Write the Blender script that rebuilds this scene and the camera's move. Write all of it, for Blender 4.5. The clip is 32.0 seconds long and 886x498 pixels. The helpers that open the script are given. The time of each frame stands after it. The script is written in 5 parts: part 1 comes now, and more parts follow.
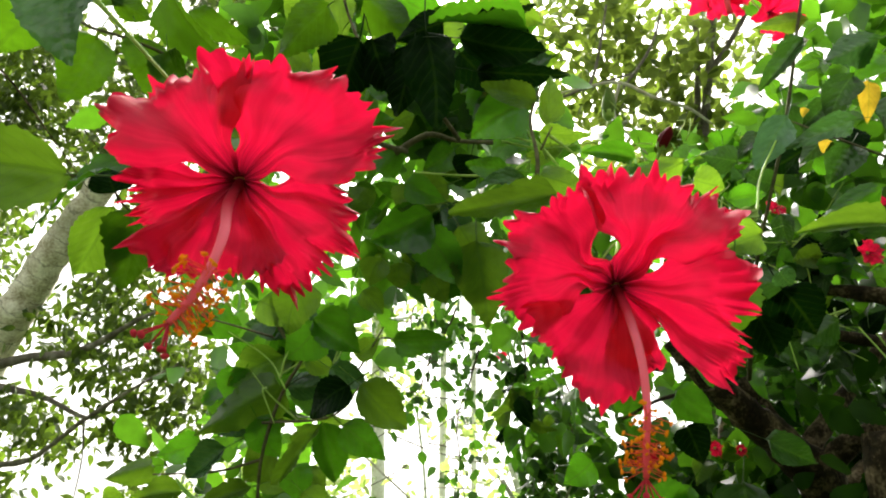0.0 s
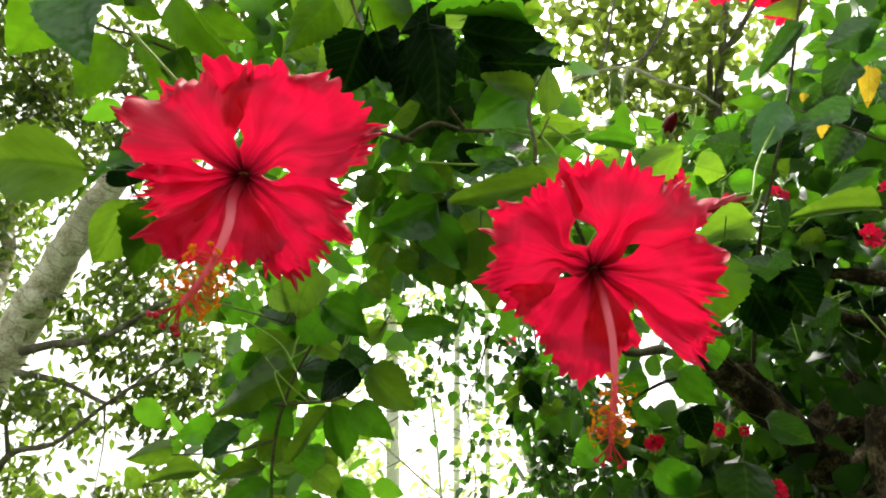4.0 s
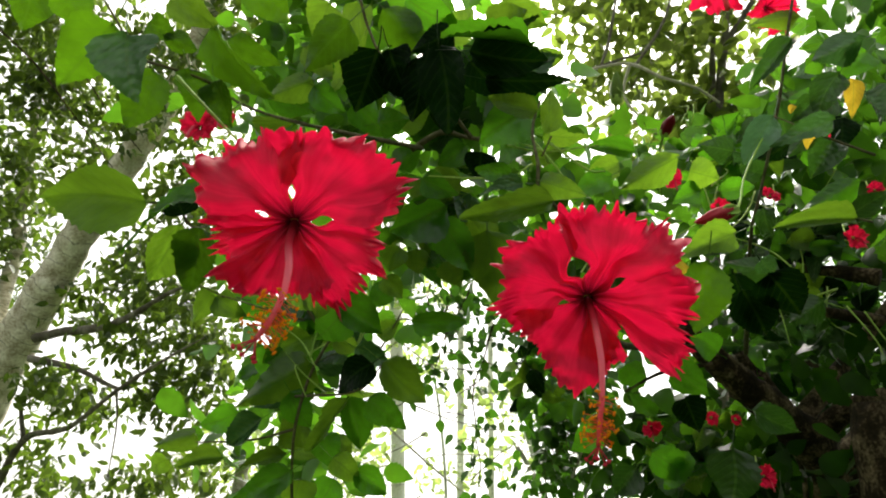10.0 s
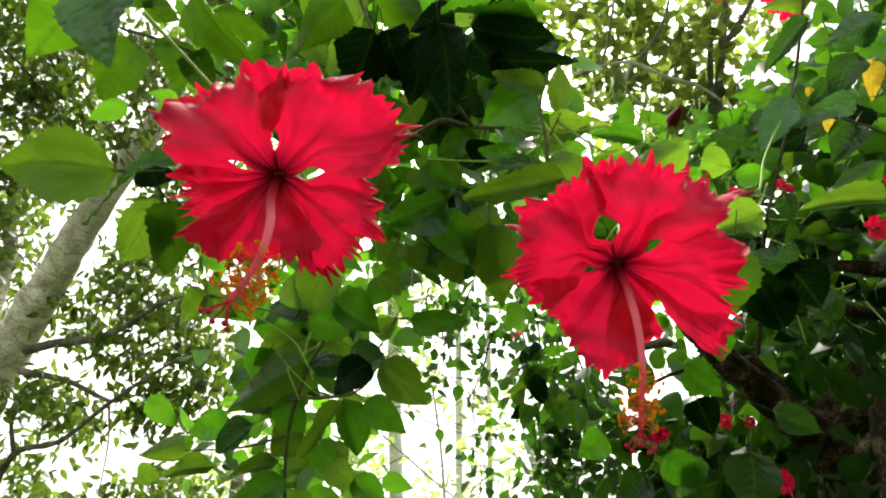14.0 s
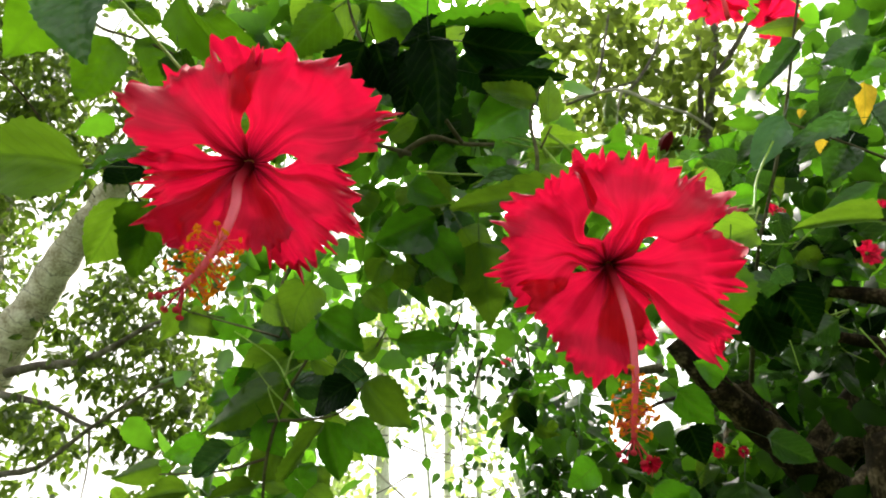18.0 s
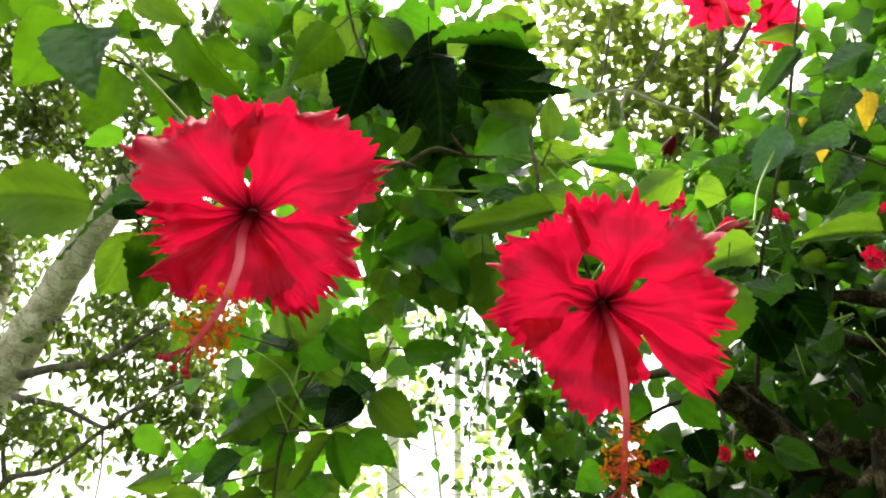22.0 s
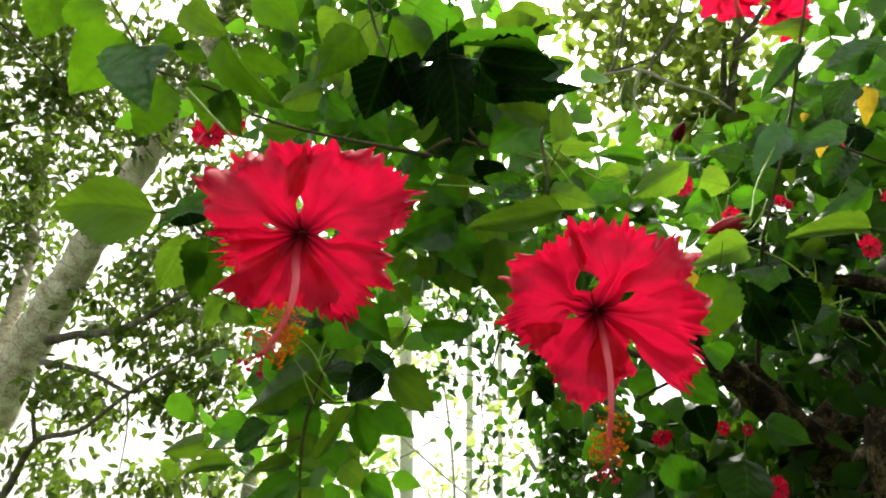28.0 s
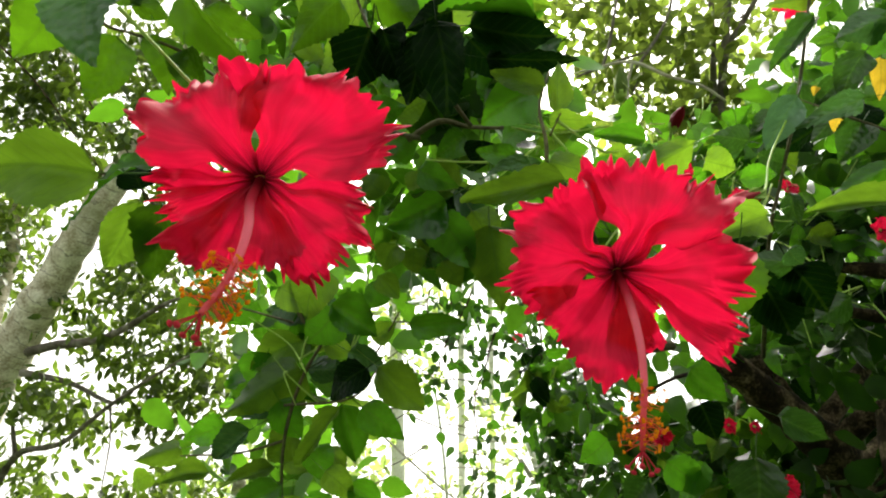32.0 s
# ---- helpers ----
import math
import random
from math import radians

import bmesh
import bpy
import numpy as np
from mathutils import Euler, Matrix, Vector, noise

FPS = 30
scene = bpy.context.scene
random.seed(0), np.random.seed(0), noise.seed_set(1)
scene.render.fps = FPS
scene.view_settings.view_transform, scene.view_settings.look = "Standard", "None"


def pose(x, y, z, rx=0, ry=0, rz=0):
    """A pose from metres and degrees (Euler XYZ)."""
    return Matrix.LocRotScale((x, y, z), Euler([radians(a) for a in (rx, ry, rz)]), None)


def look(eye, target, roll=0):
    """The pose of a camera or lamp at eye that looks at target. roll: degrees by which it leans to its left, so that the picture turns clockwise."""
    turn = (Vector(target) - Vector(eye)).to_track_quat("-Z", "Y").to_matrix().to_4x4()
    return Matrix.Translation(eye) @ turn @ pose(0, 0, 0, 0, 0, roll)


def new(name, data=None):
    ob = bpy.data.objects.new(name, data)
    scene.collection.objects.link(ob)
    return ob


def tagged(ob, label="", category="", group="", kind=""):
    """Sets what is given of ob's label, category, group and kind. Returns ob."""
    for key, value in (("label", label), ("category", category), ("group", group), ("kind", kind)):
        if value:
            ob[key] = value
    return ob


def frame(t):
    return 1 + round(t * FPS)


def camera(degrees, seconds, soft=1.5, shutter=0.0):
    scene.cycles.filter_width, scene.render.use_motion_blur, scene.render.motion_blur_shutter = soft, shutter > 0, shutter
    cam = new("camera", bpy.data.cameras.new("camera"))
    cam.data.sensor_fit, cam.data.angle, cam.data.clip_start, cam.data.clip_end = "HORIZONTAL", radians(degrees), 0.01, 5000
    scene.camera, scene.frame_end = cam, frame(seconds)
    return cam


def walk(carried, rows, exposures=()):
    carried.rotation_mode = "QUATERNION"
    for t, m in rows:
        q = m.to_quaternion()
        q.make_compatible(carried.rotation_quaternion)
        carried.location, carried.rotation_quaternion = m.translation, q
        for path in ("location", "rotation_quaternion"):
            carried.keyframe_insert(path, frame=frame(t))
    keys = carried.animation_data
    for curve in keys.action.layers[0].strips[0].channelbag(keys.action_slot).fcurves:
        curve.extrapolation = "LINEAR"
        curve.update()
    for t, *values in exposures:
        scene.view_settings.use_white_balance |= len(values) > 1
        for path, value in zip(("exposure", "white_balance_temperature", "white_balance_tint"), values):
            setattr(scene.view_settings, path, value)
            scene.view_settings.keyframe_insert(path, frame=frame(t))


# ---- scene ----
cam = camera(69.5, 32.0, soft=2.0)
# seconds, eye, target, roll in degrees
PATH = [
    (0, (0.0154, 0.0092, 1.5059), (0.0101, 1.7768, 2.4417), 0.89),
    (0.5, (0.0141, 0.0126, 1.5050), (0.0035, 1.7830, 2.4352), 0.46),
    (1, (0.0132, 0.0243, 1.5069), (0.0017, 1.7948, 2.4372), 0.59),
    (1.5, (0.0106, 0.0150, 1.5067), (-0.0005, 1.7818, 2.4439), 0.12),
    (2, (0.0060, -0.0059, 1.5041), (-0.0152, 1.7639, 2.4355), 0.36),
    (2.5, (0.0161, -0.0130, 1.5048), (-0.0125, 1.7644, 2.4213), 0.84),
    (3, (0.0233, -0.0072, 1.4989), (-0.0099, 1.7752, 2.4056), 1.30),
    (3.5, (0.0271, -0.0084, 1.4957), (-0.0158, 1.7758, 2.3983), 1.23),
    (5.5, (0.0281, -0.0432, 1.4965), (-0.0184, 1.7576, 2.3653), 0.81),
    (6, (0.0316, -0.0563, 1.5001), (-0.0132, 1.7479, 2.3620), 1.25),
    (6.5, (0.0295, -0.0566, 1.4987), (-0.0155, 1.7464, 2.3630), 1.39),
    (7, (0.0227, -0.0649, 1.4914), (-0.0330, 1.7356, 2.3604), 1.20),
    (7.5, (0.0276, -0.0685, 1.4957), (-0.0370, 1.7293, 2.3695), 1.53),
    (8, (0.0186, -0.0939, 1.4997), (-0.0556, 1.7088, 2.3626), 1.63),
    (8.5, (0.0213, -0.0940, 1.5014), (-0.0396, 1.7189, 2.3439), 1.46),
    (9, (0.0280, -0.0876, 1.5044), (-0.0353, 1.7244, 2.3487), 1.17),
    (9.5, (0.0216, -0.0959, 1.5015), (-0.0407, 1.7160, 2.3460), 1.22),
    (10, (0.0203, -0.0786, 1.4938), (-0.0359, 1.7301, 2.3455), 1.06),
    (10.5, (0.0224, -0.0735, 1.4988), (-0.0528, 1.7282, 2.3639), 0.92),
    (11, (0.0071, -0.0636, 1.4903), (-0.0676, 1.7277, 2.3766), 1.58),
    (11.5, (0.0163, -0.0563, 1.5023), (-0.0582, 1.7362, 2.3862), 1.35),
    (12, (0.0138, -0.0563, 1.4983), (-0.0581, 1.7372, 2.3806), 1.22),
    (12.5, (0.0111, -0.0540, 1.5024), (-0.0697, 1.7403, 2.3822), 1.20),
    (13, (0.0115, -0.0439, 1.4962), (-0.0573, 1.7608, 2.3555), 1.08),
    (13.5, (0.0122, -0.0344, 1.4994), (-0.0425, 1.7605, 2.3799), 0.86),
    (14, (0.0132, -0.0215, 1.4912), (-0.0327, 1.7716, 2.3759), 0.55),
    (14.5, (0.0155, -0.0142, 1.4903), (-0.0266, 1.7762, 2.3807), 0.36),
    (16.5, (0.0242, -0.0106, 1.4868), (-0.0105, 1.7674, 2.4018), 0.64),
    (17, (0.0213, -0.0009, 1.4872), (-0.0051, 1.7670, 2.4219), 0.42),
    (17.5, (0.0228, 0.0012, 1.4884), (-0.0032, 1.7622, 2.4361), 0.96),
    (18, (0.0183, 0.0039, 1.4864), (-0.0025, 1.7553, 2.4518), 1.04),
    (18.5, (0.0283, 0.0013, 1.4891), (0.0090, 1.7403, 2.4768), 0.49),
    (19, (0.0240, -0.0032, 1.4997), (0.0112, 1.7382, 2.4831), 0.38),
    (19.5, (0.0241, 0.0040, 1.4945), (0.0076, 1.7385, 2.4903), 0.52),
    (20, (0.0237, 0.0057, 1.4990), (0.0017, 1.7390, 2.4966), 0.58),
    (20.5, (0.0209, -0.0093, 1.4996), (-0.0101, 1.7320, 2.4829), 0.29),
    (21, (0.0136, -0.0112, 1.4975), (-0.0279, 1.7326, 2.4759), 0.69),
    (21.5, (0.0194, -0.0140, 1.5021), (-0.0248, 1.7346, 2.4720), 0.73),
    (22, (0.0233, -0.0158, 1.5021), (-0.0217, 1.7423, 2.4545), 0.70),
    (22.5, (0.0274, -0.0155, 1.4959), (-0.0199, 1.7475, 2.4392), 0.79),
    (23, (0.0357, -0.0219, 1.4934), (-0.0242, 1.7454, 2.4278), 0.85),
    (23.5, (0.0300, -0.0282, 1.4944), (-0.0174, 1.7351, 2.4370), 0.35),
    (24, (0.0248, -0.0295, 1.4931), (-0.0405, 1.7363, 2.4301), 0.45),
    (24.5, (0.0184, -0.0422, 1.4968), (-0.0481, 1.7216, 2.4374), 0.24),
    (25, (0.0198, -0.0457, 1.5065), (-0.0667, 1.7231, 2.4359), 0.36),
    (25.5, (0.0168, -0.0422, 1.5016), (-0.0749, 1.7279, 2.4279), 0.63),
    (27.5, (0.0191, -0.0761, 1.5081), (-0.0639, 1.7244, 2.3749), 1.37),
    (28, (0.0212, -0.0788, 1.4990), (-0.0651, 1.7226, 2.3635), 1.68),
    (28.5, (0.0296, -0.0795, 1.5100), (-0.0519, 1.7336, 2.3502), 1.45),
    (29, (0.0258, -0.0699, 1.4963), (-0.0403, 1.7445, 2.3350), 1.46),
    (29.5, (0.0166, -0.0593, 1.5005), (-0.0283, 1.7556, 2.3396), 0.85),
    (30, (0.0208, -0.0420, 1.5045), (-0.0268, 1.7627, 2.3652), 0.79),
    (30.5, (0.0172, -0.0248, 1.4980), (-0.0478, 1.7730, 2.3718), 1.18),
    (31, (0.0106, -0.0164, 1.4957), (-0.0628, 1.7733, 2.3853), 1.34),
    (31.5, (0.0097, -0.0135, 1.4999), (-0.0621, 1.7753, 2.3916), 1.10),
    (32, (0.0186, -0.0078, 1.5011), (-0.0357, 1.7842, 2.3875), 0.60),
]
# the phone brightens and darkens its picture a little on the way
EXPOSURES = [
    (0.0, 2.36, 6900, 8),
    (2.0, 2.40, 6900, 8),
    (6.0, 2.14, 6900, 8),
    (9.0, 1.86, 6900, 8),
    (13.0, 2.12, 6900, 8),
    (17.0, 2.26, 6900, 8),
    (19.0, 2.31, 6900, 8),
    (22.0, 2.38, 6900, 8),
    (24.0, 2.38, 6900, 8),
    (28.0, 2.08, 6900, 8),
    (29.0, 2.02, 6900, 8),
    (30.0, 2.08, 6900, 8),
    (32.0, 2.24, 6900, 8),
]
walk(cam, [(t, look(eye, target, roll)) for t, eye, target, roll in PATH], EXPOSURES)

# ---- light: bright overcast sky, no hard sun ----
world = bpy.data.worlds.new("overcast_sky")
scene.world = world
world.use_nodes = True
wn, wl = world.node_tree.nodes, world.node_tree.links
sky = wn.new("ShaderNodeTexSky")
sky.sky_type, sky.sun_disc = "NISHITA", False
sky.sun_elevation, sky.sun_rotation = radians(52), radians(0)
sky.air_density, sky.dust_density = 1.0, 4.0
cloud = wn.new("ShaderNodeHueSaturation")
cloud.inputs["Saturation"].default_value = 0.12
wl.new(sky.outputs[0], cloud.inputs["Color"])
wl.new(cloud.outputs[0], wn["Background"].inputs["Color"])
wn["Background"].inputs["Strength"].default_value = 0.085
sun = new("sun", bpy.data.lights.new("sun", "SUN"))
sun.data.energy, sun.data.angle, sun.data.color = 3.6, radians(40), (1.0, 0.97, 0.9)
sun.matrix_world = pose(0, 0, 20, -38, 0, 0)


# ---- materials ----
def shader(name):
    m = bpy.data.materials.new(name)
    m.use_nodes = True
    nt = m.node_tree
    nt.nodes.remove(nt.nodes["Principled BSDF"])
    return m, nt.nodes, nt.links, nt.nodes["Material Output"]


def ramp(nodes, stops):
    r = nodes.new("ShaderNodeValToRGB")
    e = r.color_ramp.elements
    e[0].position, e[0].color = stops[0][0], (*stops[0][1], 1)
    e[1].position, e[1].color = stops[-1][0], (*stops[-1][1], 1)
    for p, c in stops[1:-1]:
        x = e.new(p)
        x.color = (*c, 1)
    return r


def math_node(nodes, links, op, a, b=None, c=None):
    n = nodes.new("ShaderNodeMath")
    n.operation = op
    for i, v in enumerate((a, b, c)):
        if v is None:
            continue
        if isinstance(v, (int, float)):
            n.inputs[i].default_value = v
        else:
            links.new(v, n.inputs[i])
    return n.outputs[0]


def mix_color(nodes, links, fac, a, b, blend="MIX"):
    n = nodes.new("ShaderNodeMix")
    n.data_type, n.blend_type = "RGBA", blend
    for socket, v in ((n.inputs[0], fac), (n.inputs[6], a), (n.inputs[7], b)):
        if isinstance(v, (int, float)):
            socket.default_value = v
        elif isinstance(v, tuple):
            socket.default_value = (*v, 1)
        else:
            links.new(v, socket)
    return n.outputs[2]


def leaf_material(name, dark, light, through_color, through_amount, rough=0.42, island=False, veins=True, shine=0.28, relief=0.29, vein_amount=1.0):
    """A thin leaf: a waxy upper side over a blade that lets light through, paler veins, blotches."""
    m, n, k, out = shader(name)
    if island:
        rnd = n.new("ShaderNodeNewGeometry").outputs["Random Per Island"]
    else:
        rnd = n.new("ShaderNodeObjectInfo").outputs["Random"]
    coord = n.new("ShaderNodeTexCoord")
    blot = n.new("ShaderNodeTexNoise")
    blot.inputs["Scale"].default_value, blot.inputs["Detail"].default_value = 26.0, 4.0
    k.new(coord.outputs["Generated"] if not island else coord.outputs["Object"], blot.inputs["Vector"])
    if not island:
        blot.inputs["Scale"].default_value = 4.0
    mixed = math_node(n, k, "ADD", math_node(n, k, "MULTIPLY", rnd, 0.55), math_node(n, k, "MULTIPLY", math_node(n, k, "SUBTRACT", blot.outputs["Fac"], 0.2), 0.75))
    tone = ramp(n, [(0.08, dark), (0.9, light)])
    k.new(mixed, tone.inputs[0])
    base = tone.outputs[0]
    glow = ramp(n, [(0.1, tuple(c * 0.4 for c in through_color)), (0.85, through_color)])
    k.new(mixed, glow.inputs[0])
    lit = glow.outputs[0]
    p = n.new("ShaderNodeBsdfPrincipled")
    if veins:
        sep = n.new("ShaderNodeSeparateXYZ")
        k.new(coord.outputs["UV"], sep.inputs[0])
        # distance from the midrib, and slanting side veins
        side = math_node(n, k, "ABSOLUTE", math_node(n, k, "SUBTRACT", sep.outputs[0], 0.5))
        rib = math_node(n, k, "LESS_THAN", side, 0.026)
        slant = math_node(n, k, "SUBTRACT", sep.outputs[1], math_node(n, k, "MULTIPLY", side, 0.75))
        wave = math_node(n, k, "ABSOLUTE", math_node(n, k, "SUBTRACT", math_node(n, k, "FRACT", math_node(n, k, "MULTIPLY", slant, 7.0)), 0.5))
        vein = math_node(n, k, "LESS_THAN", wave, 0.075)
        both = math_node(n, k, "MAXIMUM", rib, math_node(n, k, "MULTIPLY", vein, 0.6))
        base = mix_color(n, k, math_node(n, k, "MULTIPLY", both, 0.26 * vein_amount), base, (0.12, 0.22, 0.05))
        lit = mix_color(n, k, math_node(n, k, "MULTIPLY", both, 0.42), lit, (0.05, 0.12, 0.005))
        pucker = n.new("ShaderNodeTexVoronoi")
        pucker.feature = "SMOOTH_F1"
        pucker.inputs["Scale"].default_value = 9.0
        k.new(coord.outputs["UV"], pucker.inputs["Vector"])
        bump = n.new("ShaderNodeBump")
        bump.inputs["Strength"].default_value, bump.inputs["Distance"].default_value = 0.30 + relief * 0.35, 0.0014 + 0.0016 * relief
        height = math_node(n, k, "ADD", math_node(n, k, "MULTIPLY", wave, 0.8), math_node(n, k, "MULTIPLY", blot.outputs["Fac"], 1.0))
        height = math_node(n, k, "SUBTRACT", height, math_node(n, k, "MULTIPLY", pucker.outputs["Distance"], 1.6))
        height = math_node(n, k, "SUBTRACT", height, math_node(n, k, "MULTIPLY", rib, 0.5))
        k.new(height, bump.inputs["Height"])
        k.new(bump.outputs[0], p.inputs["Normal"])
    k.new(base, p.inputs["Base Color"])
    p.inputs["Roughness"].default_value = rough
    p.inputs["Specular IOR Level"].default_value = shine
    t = n.new("ShaderNodeBsdfTranslucent")
    k.new(lit, t.inputs["Color"])
    mx = n.new("ShaderNodeMixShader")
    mx.inputs[0].default_value = through_amount
    k.new(p.outputs[0], mx.inputs[1])
    k.new(t.outputs[0], mx.inputs[2])
    k.new(mx.outputs[0], out.inputs["Surface"])
    return m


LEAF = {
    "Y": leaf_material("young_leaf", (0.030, 0.082, 0.004), (0.064, 0.140, 0.012), (0.230, 0.440, 0.024), 0.52, 0.36, shine=0.4),
    "G": leaf_material("leaf_green", (0.012, 0.066, 0.003), (0.034, 0.140, 0.007), (0.105, 0.350, 0.012), 0.55, 0.26, shine=0.7),
    "O": leaf_material("olive_green_leaf", (0.016, 0.052, 0.003), (0.036, 0.100, 0.006), (0.12, 0.300, 0.008), 0.5, 0.36, shine=0.3),
    # near-black green: deep shade inside the leaf clusters is put into the colour
    "D": leaf_material("deep_shade_leaf", (0.001, 0.008, 0.001), (0.003, 0.017, 0.002), (0.007, 0.036, 0.003), 0.20, 0.45, shine=0.05, vein_amount=0.15),
    "B": leaf_material("waxy_leaf", (0.022, 0.070, 0.022), (0.050, 0.130, 0.046), (0.07, 0.20, 0.03), 0.3, 0.26, shine=0.7, relief=0.6),
    # mid-dark green: half shade on the shrub's right is put into the colour
    "M": leaf_material("half_shade_leaf", (0.006, 0.030, 0.004), (0.018, 0.070, 0.008), (0.050, 0.150, 0.014), 0.36, 0.28, shine=0.7, relief=0.45),
    # pale blue-grey: the sky's reflection on one hanging leaf is put into its colour
    "P": leaf_material("sky_sheen_leaf", (0.085, 0.150, 0.125), (0.150, 0.235, 0.200), (0.07, 0.20, 0.06), 0.25, 0.30, shine=0.6, relief=0.4),
    "A": leaf_material("yellowed_leaf", (0.45, 0.32, 0.02), (0.6, 0.42, 0.03), (0.8, 0.55, 0.04), 0.5),
}
leaf_bush = leaf_material("bush_leaf", (0.008, 0.042, 0.003), (0.038, 0.126, 0.009), (0.135, 0.375, 0.016), 0.50, 0.32, True, False, shine=0.5)
# the shade deep in the shrub is put into this dark leaf colour
leaf_inner = leaf_material("inner_shade_leaf", (0.001, 0.006, 0.001), (0.013, 0.046, 0.004), (0.050, 0.16, 0.006), 0.30, 0.42, True, False, shine=0.10)
leaf_vine = leaf_material("vine_leaf", (0.006, 0.028, 0.003), (0.024, 0.072, 0.008), (0.070, 0.21, 0.012), 0.46, 0.40, True, False, shine=0.45)
leaf_tree = leaf_material("tree_leaf", (0.008, 0.020, 0.005), (0.050, 0.088, 0.018), (0.16, 0.27, 0.022), 0.46, 0.42, True, False, shine=0.4)
leaf_olive = leaf_material("olive_leaf", (0.018, 0.034, 0.010), (0.070, 0.112, 0.026), (0.27, 0.39, 0.050), 0.54, 0.45, True, False)
# far leaves: overexposure before the bright sky is put into these raised colours
leaf_far = leaf_material("washed_out_leaf", (0.10, 0.17, 0.04), (0.22, 0.31, 0.09), (0.42, 0.58, 0.14), 0.6, 0.5, True, False)


def rough_material(name, stops, scale, rough, bump_amount, stretch=(1, 1, 1), fine=6.0):
    """Bark, soil and the like: two scales of noise in colour and relief."""
    m, n, k, out = shader(name)
    coord = n.new("ShaderNodeTexCoord")
    mp = n.new("ShaderNodeMapping")
    mp.inputs["Scale"].default_value = stretch
    k.new(coord.outputs["Object"], mp.inputs["Vector"])
    a, b = n.new("ShaderNodeTexNoise"), n.new("ShaderNodeTexNoise")
    for x, s in ((a, scale), (b, scale * fine)):
        x.inputs["Scale"].default_value, x.inputs["Detail"].default_value = s, 6.0
        k.new(mp.outputs[0], x.inputs["Vector"])
    both = math_node(n, k, "ADD", math_node(n, k, "MULTIPLY", a.outputs["Fac"], 0.65), math_node(n, k, "MULTIPLY", b.outputs["Fac"], 0.35))
    tone = ramp(n, stops)
    k.new(both, tone.inputs[0])
    p = n.new("ShaderNodeBsdfPrincipled")
    p.inputs["Roughness"].default_value = rough
    p.inputs["Specular IOR Level"].default_value = 0.1
    k.new(tone.outputs[0], p.inputs["Base Color"])
    bump = n.new("ShaderNodeBump")
    bump.inputs["Strength"].default_value, bump.inputs["Distance"].default_value = 0.8, bump_amount
    k.new(both, bump.inputs["Height"])
    k.new(bump.outputs[0], p.inputs["Normal"])
    k.new(p.outputs[0], out.inputs["Surface"])
    return m


bark = rough_material("grey_bark", [(0.30, (0.14, 0.125, 0.085)), (0.47, (0.38, 0.36, 0.28)), (0.64, (0.66, 0.64, 0.56))], 9.0, 0.85, 0.02, (0.8, 0.8, 2.6), 4.0)


def ring_bark(name, axis):
    """Grey-brown bark with uneven ring scars across the trunk, lichen blotches and fine cracks along it."""
    m, n, k, out = shader(name)
    coord = n.new("ShaderNodeTexCoord")
    along = n.new("ShaderNodeVectorMath")
    along.operation = "DOT_PRODUCT"
    along.inputs[1].default_value = axis
    k.new(coord.outputs["Object"], along.inputs[0])
    noises = []
    for scale, detail in ((3.2, 4.0), (11.0, 6.0), (60.0, 4.0)):
        x = n.new("ShaderNodeTexNoise")
        x.inputs["Scale"].default_value, x.inputs["Detail"].default_value = scale, detail
        k.new(coord.outputs["Object"], x.inputs["Vector"])
        noises.append(x.outputs["Fac"])
    wide, mid, fine = noises
    ring = math_node(n, k, "ADD", math_node(n, k, "MULTIPLY", along.outputs["Value"], 9.0), math_node(n, k, "MULTIPLY", wide, 2.6))
    ring = math_node(n, k, "ADD", ring, math_node(n, k, "MULTIPLY", mid, 0.5))
    gap = math_node(n, k, "ABSOLUTE", math_node(n, k, "SUBTRACT", math_node(n, k, "FRACT", ring), 0.5))
    scar = math_node(n, k, "MULTIPLY", math_node(n, k, "LESS_THAN", gap, 0.04), math_node(n, k, "GREATER_THAN", mid, 0.46))
    both = math_node(n, k, "ADD", math_node(n, k, "MULTIPLY", mid, 0.6), math_node(n, k, "MULTIPLY", fine, 0.4))
    tone = ramp(n, [(0.32, (0.24, 0.20, 0.13)), (0.44, (0.47, 0.42, 0.32)), (0.54, (0.68, 0.64, 0.53)), (0.63, (0.84, 0.81, 0.71))])
    k.new(both, tone.inputs[0])
    moss = ramp(n, [(0.50, (0, 0, 0)), (0.66, (0.6, 0.6, 0.6))])
    k.new(wide, moss.inputs[0])
    col = mix_color(n, k, moss.outputs[0], tone.outputs[0], (0.27, 0.28, 0.17))
    col = mix_color(n, k, math_node(n, k, "MULTIPLY", scar, 0.5), col, (0.07, 0.055, 0.04))
    p = n.new("ShaderNodeBsdfPrincipled")
    p.inputs["Roughness"].default_value = 0.88
    p.inputs["Specular IOR Level"].default_value = 0.12
    k.new(col, p.inputs["Base Color"])
    bump = n.new("ShaderNodeBump")
    bump.inputs["Strength"].default_value, bump.inputs["Distance"].default_value = 0.8, 0.02
    k.new(math_node(n, k, "SUBTRACT", both, math_node(n, k, "MULTIPLY", scar, 0.6)), bump.inputs["Height"])
    k.new(bump.outputs[0], p.inputs["Normal"])
    k.new(p.outputs[0], out.inputs["Surface"])
    return m


